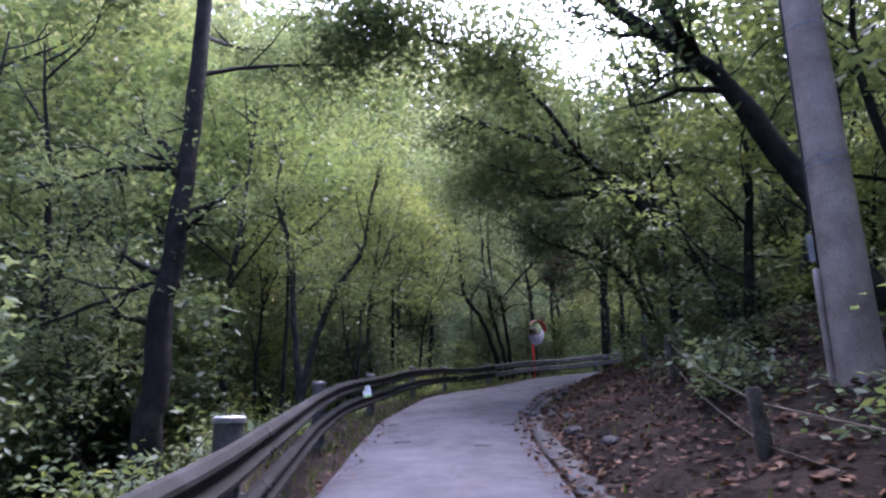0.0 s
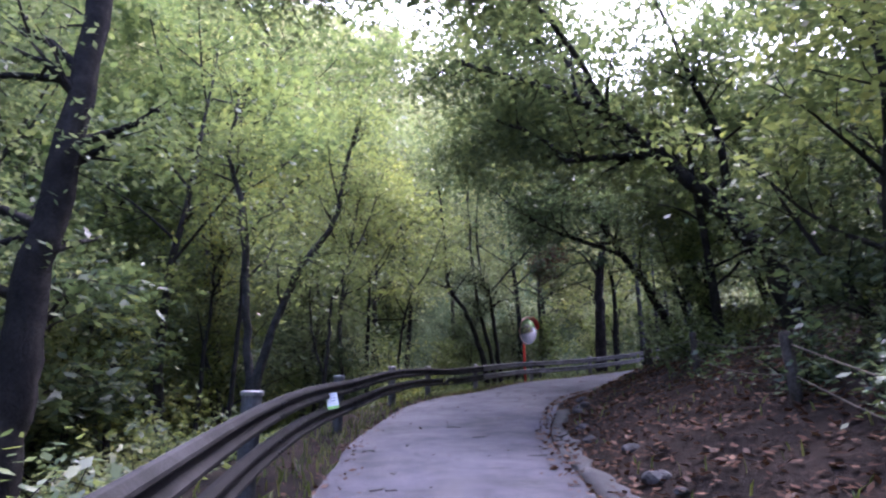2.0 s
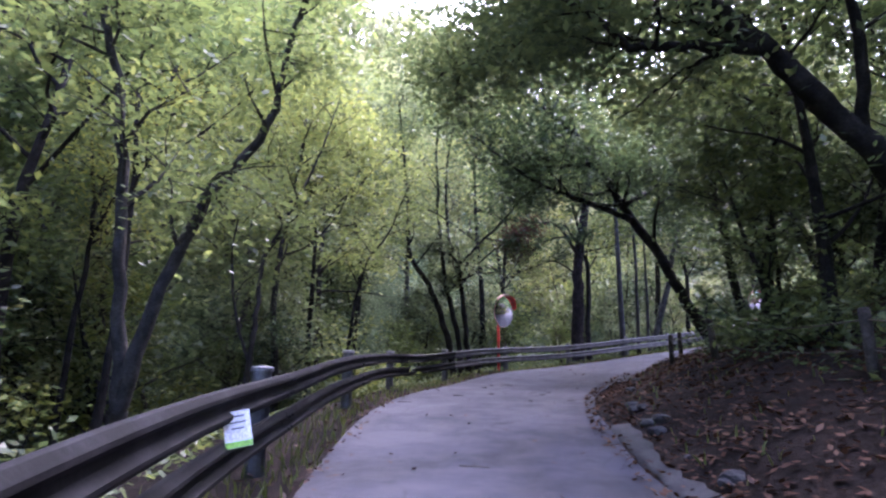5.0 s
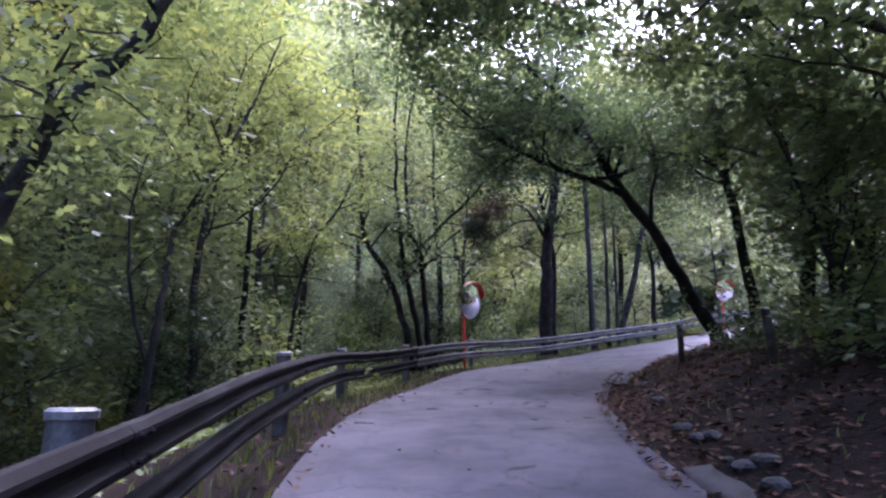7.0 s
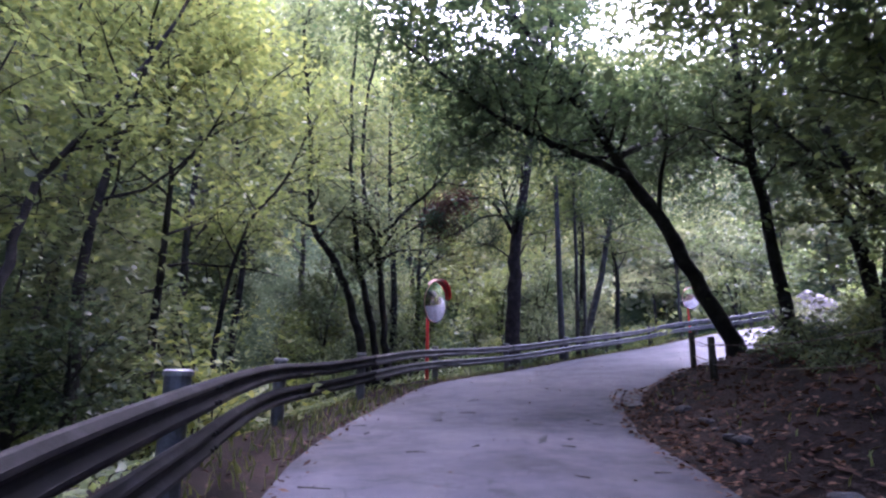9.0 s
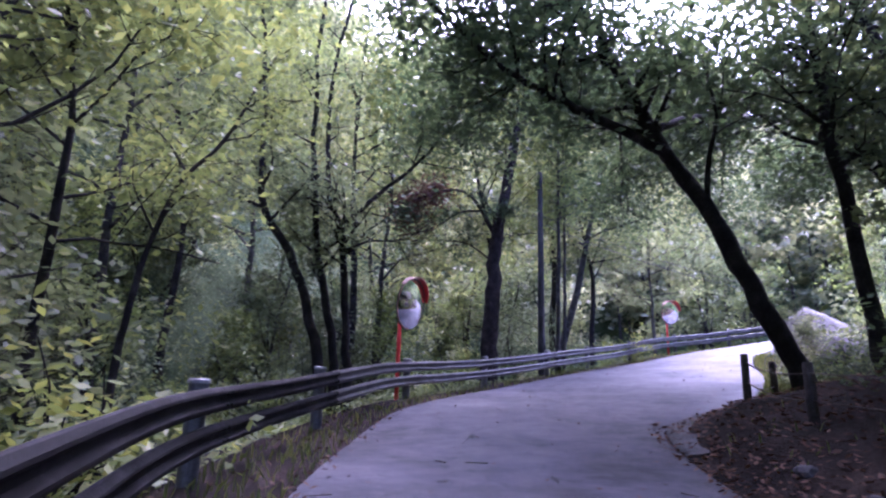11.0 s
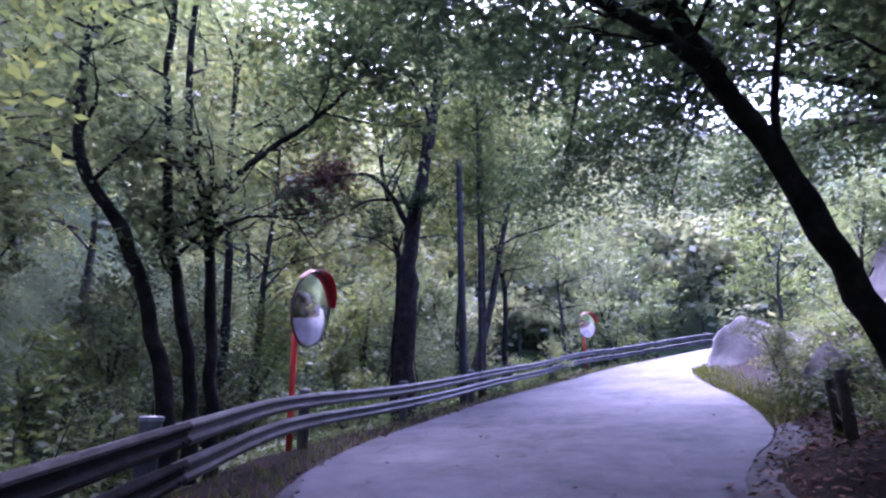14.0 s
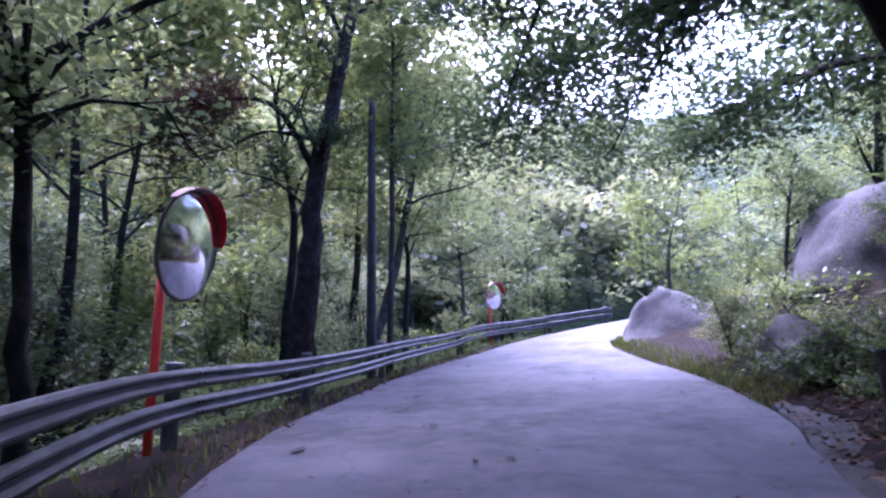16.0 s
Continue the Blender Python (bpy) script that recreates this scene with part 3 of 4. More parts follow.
def set_tree(limbs, seed, label, bark, leaf, leaf_size=0.062, per=46, spread=0.4, reach=1.7, category="tree", dead=(), narrow=0.5):
    """A tree by its main limbs: (points, foot radius, end radius, number of side branches)."""
    rng = np.random.default_rng(seed)
    x, y, z = limbs[0][0][0]
    base = np.array([x, y, z])
    ob = thing("tree", pose(*base), label, category)
    places = []
    for i, (pts, r0, r1, n) in enumerate(limbs):
        wood = Soup()
        c = crooked([np.array(p) - base for p in pts], rng, min(r0 * 0.16, 0.02))
        rr = r0 + (r1 - r0) * np.linspace(0, 1, len(c)) ** 0.8
        if i == 0:
            rr[0] *= 1.35
        wood.tube(c, rr, 10 if r0 > 0.08 else 7, 0.06, rng)
        sub_branches(rng, wood, c, r0, r1, n, reach, places, per, spread, 0.45 if i == 0 else 0.3)
        wood.make("trunk" if i == 0 else "limb", bark, ob, smooth=True)
    if places:
        leaves_mesh("crown", np.concatenate(places), leaf_size, leaf, ob, rng, narrow=narrow)
    for pts, count, spread2, mat, size in dead:
        rng2 = np.random.default_rng(seed + 50)
        c = curve_through([np.array(p) - base for p in pts], 4)
        q = c[rng2.integers(0, len(c), count)] + rng2.normal(0, spread2, (count, 3))
        leaves_mesh("dead_foliage", q, size, mat, ob, rng2, 0.1, 0.12, "dry red-brown foliage")
    return ob


def forest_tree(rng, height, lean, leaf, bark, size, per, label, spread=0.42, levels=11, thin=0.55, girth=0.009):
    """A woodland tree that stands at its own foot."""
    ob = thing("tree", pose(0, 0, 0), label, "tree", "woodland trees")
    wood, places = Soup(), []
    way = np.array([rng.normal(0, lean), rng.normal(0, lean), 1.0])
    trunk = branch_points(rng, (0, 0, -0.3), way, height * 0.8, 0.07, 9, 0.02)
    r = height * girth + 0.02
    wood.tube(trunk, np.linspace(r * 1.2, 0.02, len(trunk)), 8, 0.05, rng)
    for i in range(levels):
        t = thin * 0.45 + (1 - thin * 0.45) * (i + rng.uniform(0, 1)) / levels
        p = np.array([np.interp(t, np.linspace(0, 1, len(trunk)), trunk[:, k]) for k in range(3)])
        a = rng.uniform(0, 2 * math.pi)
        limb = branch_points(rng, p, (math.cos(a), math.sin(a), rng.uniform(0.3, 1.0)), height * rng.uniform(0.2, 0.38) * (1.25 - 0.6 * t), 0.16, 5, 0.04)
        wood.tube(limb, np.linspace(r * 0.45 * (1.1 - 0.6 * t), 0.008, len(limb)), 5, cap=False)
        sub_branches(rng, wood, limb, r * 0.3, 0.008, 3, height * 0.16, places, per, spread, 0.25)
    wood.make("trunk", bark, ob, smooth=True)
    leaves_mesh("crown", np.concatenate(places), size, leaf, ob, rng)
    return ob


def bush(rng, height, leaf, size, count, label, category="shrub", narrow=0.5):
    ob = thing("shrub", pose(0, 0, 0), label, category, "undergrowth")
    wood, places = Soup(), []
    for _ in range(7):
        a = rng.uniform(0, 2 * math.pi)
        s = branch_points(rng, (rng.normal(0, 0.1), rng.normal(0, 0.1), -0.1), (0.7 * math.cos(a), 0.7 * math.sin(a), 1), height * rng.uniform(0.6, 1.1), 0.2, 5, 0.0)
        wood.tube(s, np.linspace(0.014, 0.004, len(s)), 4, cap=False)
        for k in range(2, 6):
            w = rng.normal(0, 1, 3)
            w[2] *= 0.4
            places.append(spray(rng, s[k], s[k] + w * height * 0.25, count // 28, height * 0.17, 0.4))
    wood.make("stem", M_BARK, ob)
    leaves_mesh("foliage", np.concatenate(places), size, leaf, ob, rng, narrow=narrow)
    return ob


# the trees that stand out, by their limbs
set_tree([([(7.1, 10.95, 1.6), (6.79, 10.96, 3.15), (6.21, 10.97, 4.09), (5.47, 10.98, 4.87), (4.71, 11.0, 5.69), (3.9, 11.02, 6.48), (2.86, 11.04, 7.08), (1.88, 11.06, 7.46), (0.6, 11.2, 8.0)], 0.25, 0.05, 20),
          ([(4.75, 11.0, 5.63), (3.84, 11.0, 5.62), (2.88, 11.04, 5.56), (2.43, 11.1, 6.08), (1.47, 11.07, 6.5)], 0.1, 0.03, 8),
          ([(6.0, 11.0, 4.3), (5.9, 10.6, 5.6), (5.2, 10.2, 7.2), (4.6, 10.0, 8.8)], 0.1, 0.03, 10),
          ([(3.9, 11.02, 6.48), (3.2, 12.0, 8.5), (2.4, 13.4, 10.2), (1.6, 15.0, 11.4)], 0.08, 0.02, 34),
          ([(4.7, 11.0, 5.7), (3.8, 12.6, 7.2), (2.6, 14.2, 8.0), (1.4, 15.8, 8.2), (0.6, 17.6, 8.6)], 0.08, 0.02, 40),
          ([(3.8, 12.6, 7.2), (3.9, 14.2, 8.6), (3.6, 15.6, 9.6), (3.2, 17.0, 10.4)], 0.06, 0.02, 28),
          ([(3.9, 11.0, 6.4), (2.6, 9.6, 7.6), (1.2, 8.6, 8.2), (-0.4, 8.0, 8.4), (-1.6, 7.6, 8.6)], 0.07, 0.02, 40),
          ([(6.2, 11.0, 4.1), (6.4, 12.8, 6.0), (6.2, 14.8, 7.4), (5.6, 16.6, 8.0)], 0.08, 0.02, 20)],
         11, "dark leaning broadleaf tree arching over the lane", M_BARK, M_LEAF_DARK, 0.08, 54, 0.75)
set_tree([([(8.3, 18.95, 1.7), (8.11, 19.05, 2.25), (7.55, 19.2, 3.4), (6.85, 19.45, 4.95), (6.25, 19.7, 6.0), (5.75, 19.85, 7.1), (5.2, 20.0, 8.2), (4.3, 20.2, 9.2), (3.0, 20.6, 10.4), (1.8, 21.0, 11.2)], 0.2, 0.03, 34),
          ([(6.3, 19.55, 5.75), (5.42, 19.77, 6.21), (4.43, 20.04, 6.64), (3.54, 20.27, 7.2), (2.7, 20.4, 7.9), (1.6, 20.6, 8.8)], 0.1, 0.02, 22),
          ([(6.85, 19.4, 4.75), (6.85, 19.3, 5.6), (7.0, 19.2, 6.4), (6.7, 19.1, 7.4)], 0.06, 0.02, 7),
          ([(4.4, 20.2, 9.1), (4.0, 20.9, 11.0), (3.4, 21.8, 13.0)], 0.06, 0.02, 24),
          ([(4.4, 20.2, 9.1), (5.4, 22.0, 11.4), (7.0, 24.4, 13.4), (8.6, 26.4, 14.4)], 0.08, 0.02, 34),
          ([(5.9, 19.8, 6.8), (7.0, 21.6, 8.0), (8.4, 23.6, 8.6), (10.4, 26.2, 8.6), (11.6, 28.0, 8.2)], 0.08, 0.02, 26),
          ([(6.2, 19.7, 6.2), (8.2, 20.8, 7.4), (10.4, 22.4, 8.2), (12.6, 24.6, 8.4), (14.2, 26.4, 8.0)], 0.08, 0.02, 26),
          ([(5.5, 19.9, 7.5), (4.6, 21.6, 8.0), (4.2, 23.4, 8.2), (4.0, 25.0, 8.0)], 0.06, 0.02, 18)],
         12, "black-barked tree leaning out over the bend", M_BARK, M_LEAF_DARK, 0.08, 52, 0.75)
set_tree([([(8.35, 18.0, 1.9), (8.2, 18.05, 4.0), (7.95, 18.1, 6.5), (7.9, 18.1, 9.0)], 0.14, 0.05, 16)],
         13, "straight dark trunk on the bank beside the leaning tree", M_BARK, M_LEAF_DARK)
set_tree([([(-4.5, 6.2, -1.6), (-4.38, 6.2, -0.2), (-4.27, 6.2, 0.9), (-4.36, 6.2, 2.0), (-4.16, 6.2, 3.4), (-4.1, 6.2, 6.0), (-4.1, 6.2, 9.0)], 0.28, 0.13, 8),
          ([(-4.1, 6.2, 6.5), (-3.2, 7.4, 7.4), (-1.8, 8.8, 8.2)], 0.06, 0.02, 14),
          ([(-4.1, 6.2, 7.4), (-4.4, 8.0, 8.4), (-4.2, 10.0, 9.4)], 0.06, 0.02, 16),
          ([(-4.3, 6.2, 2.6), (-5.2, 6.0, 2.2), (-6.4, 5.6, 1.6)], 0.06, 0.02, 7),
          ([(-4.2, 6.2, 4.6), (-5.5, 6.1, 4.6), (-7.0, 6.0, 4.2)], 0.06, 0.02, 8)],
         14, "thick dark pine trunk below the guard rail", M_BARK, M_LEAF_GREY, 0.06, 48, 0.42)
set_tree([([(-3.7, 12.4, -0.6), (-3.7, 12.2, 0.9), (-3.85, 12.1, 2.6), (-4.1, 12.0, 4.8), (-4.5, 12.0, 6.2), (-4.4, 12.0, 7.6)], 0.13, 0.03, 9),
          ([(-3.7, 12.2, 0.6), (-3.31, 12.0, 1.96), (-2.78, 11.99, 3.44), (-2.07, 11.97, 4.6), (-1.81, 11.96, 5.92), (-1.5, 11.9, 7.2)], 0.11, 0.03, 10)],
         15, "forked slim tree beyond the guard rail", M_BARK_GREY, M_LEAF, 0.062, 52, 0.45)
set_tree([([(2.0, 25.8, 1.4), (1.86, 25.75, 2.71), (1.21, 25.8, 4.66), (0.38, 25.8, 5.96), (0.23, 25.8, 7.68), (0.0, 25.8, 10.2), (-0.3, 25.8, 12.6)], 0.15, 0.03, 20),
          ([(2.3, 25.9, 1.4), (2.2, 25.9, 2.9), (1.75, 25.9, 4.85), (1.5, 25.9, 6.72), (1.3, 25.9, 10), (1.5, 26.0, 13.5)], 0.13, 0.03, 20),
          ([(2.62, 25.8, 1.4), (2.5, 25.75, 2.8), (2.2, 25.7, 5.4), (1.81, 25.7, 6.53), (1.7, 25.6, 9.6), (2.2, 25.5, 12.6)], 0.12, 0.03, 18),
          ([(2.03, 25.7, 5.5), (2.98, 25.5, 6.53), (4.08, 25.3, 7.69), (5.0, 25.1, 9.2), (5.6, 25.0, 11.0)], 0.07, 0.015, 14)],
         16, "clump of three slim curved trunks behind the rail", M_BARK, M_LEAF_GREY, 0.07, 44, 0.5)
set_tree([([(8.00, 30.40, 2.0), (8.05, 30.35, 3.6), (8.10, 30.30, 5.9), (8.25, 30.20, 7.78), (8.60, 30.10, 9.69), (8.85, 30.00, 11.5)], 0.33, 0.14, 4),
          ([(8.15, 30.25, 7.3), (7.55, 30.55, 8.55), (6.85, 30.90, 9.0), (5.85, 31.40, 8.75), (5.15, 31.70, 8.3)], 0.09, 0.02, 3),
          ([(8.20, 30.20, 8.1), (7.15, 30.70, 8.2), (6.35, 31.10, 7.7), (5.55, 31.50, 7.35)], 0.05, 0.01, 2),
          ([(8.75, 30.00, 10.6), (8.05, 30.10, 12.0), (6.85, 30.10, 13.2), (5.25, 30.00, 14.0)], 0.08, 0.02, 18),
          ([(8.80, 30.00, 11.2), (9.65, 30.00, 12.4), (10.85, 30.10, 13.2), (12.25, 30.00, 13.6)], 0.08, 0.02, 18),
          ([(8.80, 30.00, 11.0), (8.85, 30.00, 13.0), (8.55, 30.20, 15.0)], 0.07, 0.02, 18),
          ([(8.10, 30.30, 6.4), (7.25, 30.50, 7.0), (6.25, 30.80, 7.1)], 0.04, 0.01, 3)],
         17, "old dark-barked pine with a dead brown branch", M_PINE_BARK, M_NEEDLE, 0.11, 70, 0.34, narrow=0.16,
         dead=[([(6.5, 31.15, 8.95), (5.8, 31.55, 8.7), (5.3, 31.8, 8.2)], 3400, 0.32, M_NEEDLE_DEAD, 0.12),
               ([(6.2, 31.3, 7.75), (5.3, 31.7, 7.35)], 500, 0.22, M_NEEDLE_DEAD, 0.11)])
for (x, y, r, seed) in ((11.4, 31.8, 0.09, 22), (12.5, 33.2, 0.08, 23)):
    z = ground_at(x, y)
    set_tree([([(x, y, z - 0.2), (x + 0.1, y, z + 4), (x + 0.15, y, z + 8), (x + 0.1, y, z + 12)], r, 0.04, 18)],
             seed, "tall straight slender tree behind the rail", M_BARK_GREY, M_LEAF, 0.075, 44, 0.45)
set_tree([([(5.6, 3.6, 1.3), (5.0, 3.7, 3.0), (4.3, 3.9, 4.6), (3.2, 4.1, 5.8), (2.2, 4.2, 6.8)], 0.2, 0.06, 12),
          ([(4.4, 3.9, 4.4), (4.0, 4.4, 5.8), (3.8, 4.8, 7.4)], 0.09, 0.03, 8)],
         18, "dark leaning tree behind the utility pole", M_BARK, M_LEAF_DARK)

set_tree([([(11.2, 18.6, 3.0), (11.0, 18.9, 5.0), (10.6, 19.6, 7.0), (10.4, 20.6, 9.0)], 0.17, 0.06, 12),
          ([(10.6, 19.5, 6.8), (10.4, 21.6, 8.2), (10.8, 24.0, 9.0), (11.6, 26.2, 9.0)], 0.09, 0.02, 30),
          ([(10.8, 19.2, 6.2), (12.4, 21.0, 7.4), (14.0, 23.0, 8.0), (15.6, 25.2, 7.8)], 0.09, 0.02, 30),
          ([(10.6, 19.6, 7.2), (9.0, 21.4, 8.8), (8.2, 23.4, 9.6), (8.0, 25.4, 9.8)], 0.08, 0.02, 26),
          ([(10.7, 19.4, 6.6), (12.6, 19.4, 7.6), (14.8, 19.8, 8.2)], 0.08, 0.02, 18)],
         19, "dark tree on the inner bank spreading over the bend", M_BARK, M_LEAF_DARK, 0.08, 50, 0.7)
for limbs, seed, note, leaf in (
        ([([(-3.0, 15.6, -0.6), (-2.9, 15.75, 1.2), (-2.85, 15.9, 2.4), (-2.95, 16.6, 3.7), (-2.55, 17.4, 5.1), (-2.1, 18.2, 6.9), (-1.8, 18.8, 8.6)], 0.075, 0.02, 12),
          ([(-2.9, 15.75, 1.5), (-3.3, 15.9, 2.6), (-3.5, 16.2, 4.0), (-3.4, 16.6, 5.4)], 0.04, 0.01, 6)], 24, "slim crooked tree leaning over the guard rail", M_LEAF),
        ([([(-4.9, 14.3, -1.2), (-4.85, 14.4, 1.5), (-4.8, 14.4, 3.8), (-5.0, 14.5, 6.0), (-5.3, 14.6, 8.4)], 0.085, 0.025, 9)], 25, "thin upright dark tree below the guard rail", M_LEAF),
        ([([(-6.2, 15.8, -1.3), (-6.25, 15.9, 1.4), (-6.15, 15.9, 3.6), (-6.3, 15.9, 5.2), (-6.8, 16.0, 7.6)], 0.08, 0.02, 8),
          ([(-6.15, 15.9, 3.8), (-5.6, 15.8, 5.2), (-5.3, 15.8, 7.0)], 0.045, 0.015, 7)], 26, "thin forked dark tree below the guard rail", M_LEAF_LIGHT),
        ([([(-1.5, 21.8, 0.4), (-1.45, 21.8, 2.2), (-1.35, 21.8, 3.5), (-1.0, 21.8, 4.9), (-0.45, 21.8, 5.7), (0.2, 21.9, 7.4)], 0.07, 0.02, 9)], 27, "thin bent young tree behind the guard rail", M_LEAF_LIGHT)):
    set_tree(limbs, seed, note, M_BARK, leaf, 0.06, 40, 0.4, 1.4)
# woodland templates, then copies over the slopes
rng = np.random.default_rng(77)
KINDS = [forest_tree(rng, h, 0.1, leaf, bark, size, per, label, 0.55, 11, 0.4) for h, leaf, bark, size, per, label in (
    (12.0, M_LEAF, M_BARK_GREY, 0.115, 25, "slim green broadleaf tree of the wood"),
    (10.5, M_LEAF_LIGHT, M_BARK_GREY, 0.11, 25, "slim tree with bright yellow-green leaves"),
    (13.0, M_LEAF_DARK, M_BARK, 0.12, 26, "dark-leaved tree of the wood"),
    (9.0, M_LEAF_GREY, M_BARK_GREY, 0.105, 24, "small grey-green tree of the wood"),
    (11.5, M_LEAF, M_BARK, 0.115, 25, "crooked green broadleaf tree of the wood"))]
NEAR = [forest_tree(rng, h, 0.12, leaf, bark, 0.068, 42, label, 0.5, 11, 0.95, 0.0055) for h, leaf, bark, label in (
    (10.0, M_LEAF, M_BARK, "slim green tree close to the guard rail"),
    (9.0, M_LEAF_LIGHT, M_BARK, "slim yellow-green tree close to the guard rail"))]
TALL = [forest_tree(rng, h, 0.06, leaf, bark, 0.12, 44, label, 0.65, 14, 0.9, 0.007) for h, leaf, bark, label in (
    (16.0, M_LEAF, M_BARK, "tall tree with a high green crown behind the rail"),
    (15.0, M_LEAF_GREY, M_BARK_GREY, "tall grey-green tree with a high crown behind the rail"))]
SAPLINGS = [forest_tree(rng, h, 0.2, leaf, bark, size, per, label, 0.4, 9, 0.3) for h, leaf, bark, size, per, label in (
    (5.0, M_LEAF, M_BARK, 0.08, 22, "thin green sapling of the understorey"),
    (4.2, M_LEAF_LIGHT, M_BARK_GREY, 0.08, 21, "thin light green sapling of the understorey"),
    (5.5, M_LEAF_GREY, M_BARK, 0.08, 22, "thin grey-green sapling of the understorey"),
    (4.6, M_LEAF_DARK, M_BARK, 0.08, 23, "thin dark green sapling of the understorey"))]
SHRUBS = [bush(rng, h, leaf, size, n, label) for h, leaf, size, n, label in (
    (1.3, M_LEAF, 0.06, 760, "green undergrowth shrub on the forest floor"),
    (1.0, M_LEAF_GREY, 0.055, 760, "grey-green undergrowth shrub on the forest floor"),
    (1.5, M_LEAF_LIGHT, 0.06, 760, "light green undergrowth shrub on the forest floor"),
    (0.8, M_LEAF_DARK, 0.05, 620, "low dark undergrowth shrub on the forest floor"))]

PATH_CLEAR = np.array([e[:2] for _, e, _, _ in PATH])


KEEP_CLEAR = [(4.4, 7.6), (5.0, 8.9), (5.7, 9.9), (5.6, 7.4), (6.4, 8.9), (2, 25.8), (3.5, 25.3), (7.8, 30.5), (10.3, 31.6), (11.4, 31.8), (20.4, 36.6), (-3.7, 12.3), (-3, 15.8), (-4.9, 14.4), (-6.2, 15.8), (-1.5, 21.8), (8.2, 18.5), (7.1, 10.9), (5.6, 3.6), (4.3, 1.9), (-4.4, 6.2), (11.2, 18.6), (14.5, 22.6), (16, 24), (15.6, 21.8), (17, 22.4), (14, 24.2), (16, 26), (17.4, 26.4)]


def clear_of_path(x, y, gap):
    return np.hypot(PATH_CLEAR[:, 0] - x, PATH_CLEAR[:, 1] - y).min() > gap


def scatter(kinds, count, box, lo, hi, gap, scale, seed, side, apart):
    """Copies of the kinds over a stretch of land, at lo to hi metres from the road's side line."""
    r = np.random.default_rng(seed)
    done, tries = [], 0
    while len(done) < count and tries < count * 60:
        tries += 1
        x, y = r.uniform(box[0], box[2]), r.uniform(box[1], box[3])
        _, d = along(x, y)
        g = float(edge_gap(LEFT if d[0] < 0 else RIGHT, np.array([x]), np.array([y]))[0])
        if np.sign(d[0]) != side or not lo < g < hi or bool(on_road(x, y)[0]) or not clear_of_path(x, y, gap):
            continue
        if min(math.hypot(x - a, y - b) for a, b in KEEP_CLEAR) < 1.6:
            continue
        if done and min(math.hypot(x - a, y - b) for a, b in done) < apart:
            continue
        done.append((x, y))
        k = kinds[int(r.integers(0, len(kinds)))]
        s = r.uniform(*scale)
        m = pose(x, y, ground_at(x, y) - 0.05, 0, 0, r.uniform(0, 360)) @ Matrix.Scale(s, 4)
        copy_thing(k, m)


scatter(KINDS, 12, (-24, 3, -1, 24), 4.5, 18, 6.5, (0.9, 1.3), 1, -1, 2.6)
# unseen trees behind the camera's start, added to block skylight from the early lane
scatter(KINDS, 9, (-12, -18, 0, -2), 1.6, 9, 4.5, (1.0, 1.4), 41, -1, 2.6)
scatter(KINDS, 9, (2, -18, 14, -3), 1.2, 9, 4.5, (1.0, 1.3), 42, 1, 2.6)
scatter([SAPLINGS[1], SAPLINGS[0], SAPLINGS[2]], 16, (-8, 26, 36, 54), 9, 19, 3.2, (1.4, 2.0), 43, -1, 3)
scatter(SAPLINGS, 8, (-8, 26, 20, 46), 7, 13, 3.2, (1.0, 1.4), 11, -1, 3)
for (x, y, k, g) in ((-2.9, 18.8, 0, 1.25), (-2.6, 22.9, 1, 1.3)):
    copy_thing(NEAR[k], pose(x, y, ground_at(x, y) - 0.05, 0, 0, 61 * x) @ Matrix.Scale(g, 4))
for (x, y, k, g) in ((-9.0, 22.0, 0, 1.3), (13.8, 36.8, 1, 1.35), (17.5, 42.5, 0, 1.4), (-3.4, 32.5, 1, 1.2), (4.4, 36.5, 0, 1.25), (0.4, 38.5, 1, 1.3), (10.2, 35.2, 0, 1.1), (17.6, 38.8, 0, 1.0),
                     (-6.6, 14.6, 0, 1.0), (-7.6, 20.4, 0, 1.1), (22.5, 40.5, 1, 0.9)):
    copy_thing(TALL[k], pose(x, y, ground_at(x, y) - 0.05, 0, 0, 47 * x) @ Matrix.Scale(g, 4))
for (x, y, k, g) in ((-6.4, 10.2, 3, 1.2), (-6.6, 12.6, 0, 1.2), (-7.8, 8.4, 3, 1.4), (-5.6, 17.6, 1, 1.1), (-4.2, 19.8, 2, 1.1)):
    copy_thing(SAPLINGS[k], pose(x, y, ground_at(x, y) - 0.05, 0, 0, 57 * x) @ Matrix.Scale(g, 4))
copy_thing(KINDS[2], pose(-8.4, 9.6, ground_at(-8.4, 9.6) - 0.05, 0, 0, 130) @ Matrix.Scale(0.95, 4))
scatter(SAPLINGS, 44, (-24, 6, 8, 46), 9, 22, 4.4, (0.8, 1.4), 51, -1, 1.7)
scatter([SHRUBS[3], SHRUBS[0], SHRUBS[1]], 52, (2.5, -3, 13, 20), 2.1, 6.5, 2.2, (0.6, 1.15), 53, 1, 0.6)
for (x, y, k, g) in ((-2.2, 36.5, 0, 1.1), (6.6, 39.4, 1, 1.15), (-14.5, 24, 1, 1.25), (-12.5, 33, 0, 1.3)):
    copy_thing(TALL[k], pose(x, y, ground_at(x, y) - 0.05, 0, 0, 83 * x) @ Matrix.Scale(g, 4))
for (x, y, k, g) in ((9.6, 16.6, 2, 0.8), (10.9, 17.6, 2, 0.85), (11.6, 14.4, 2, 1.0)):
    copy_thing(KINDS[k], pose(x, y, ground_at(x, y) - 0.05, 0, 0, 71 * x) @ Matrix.Scale(g, 4))
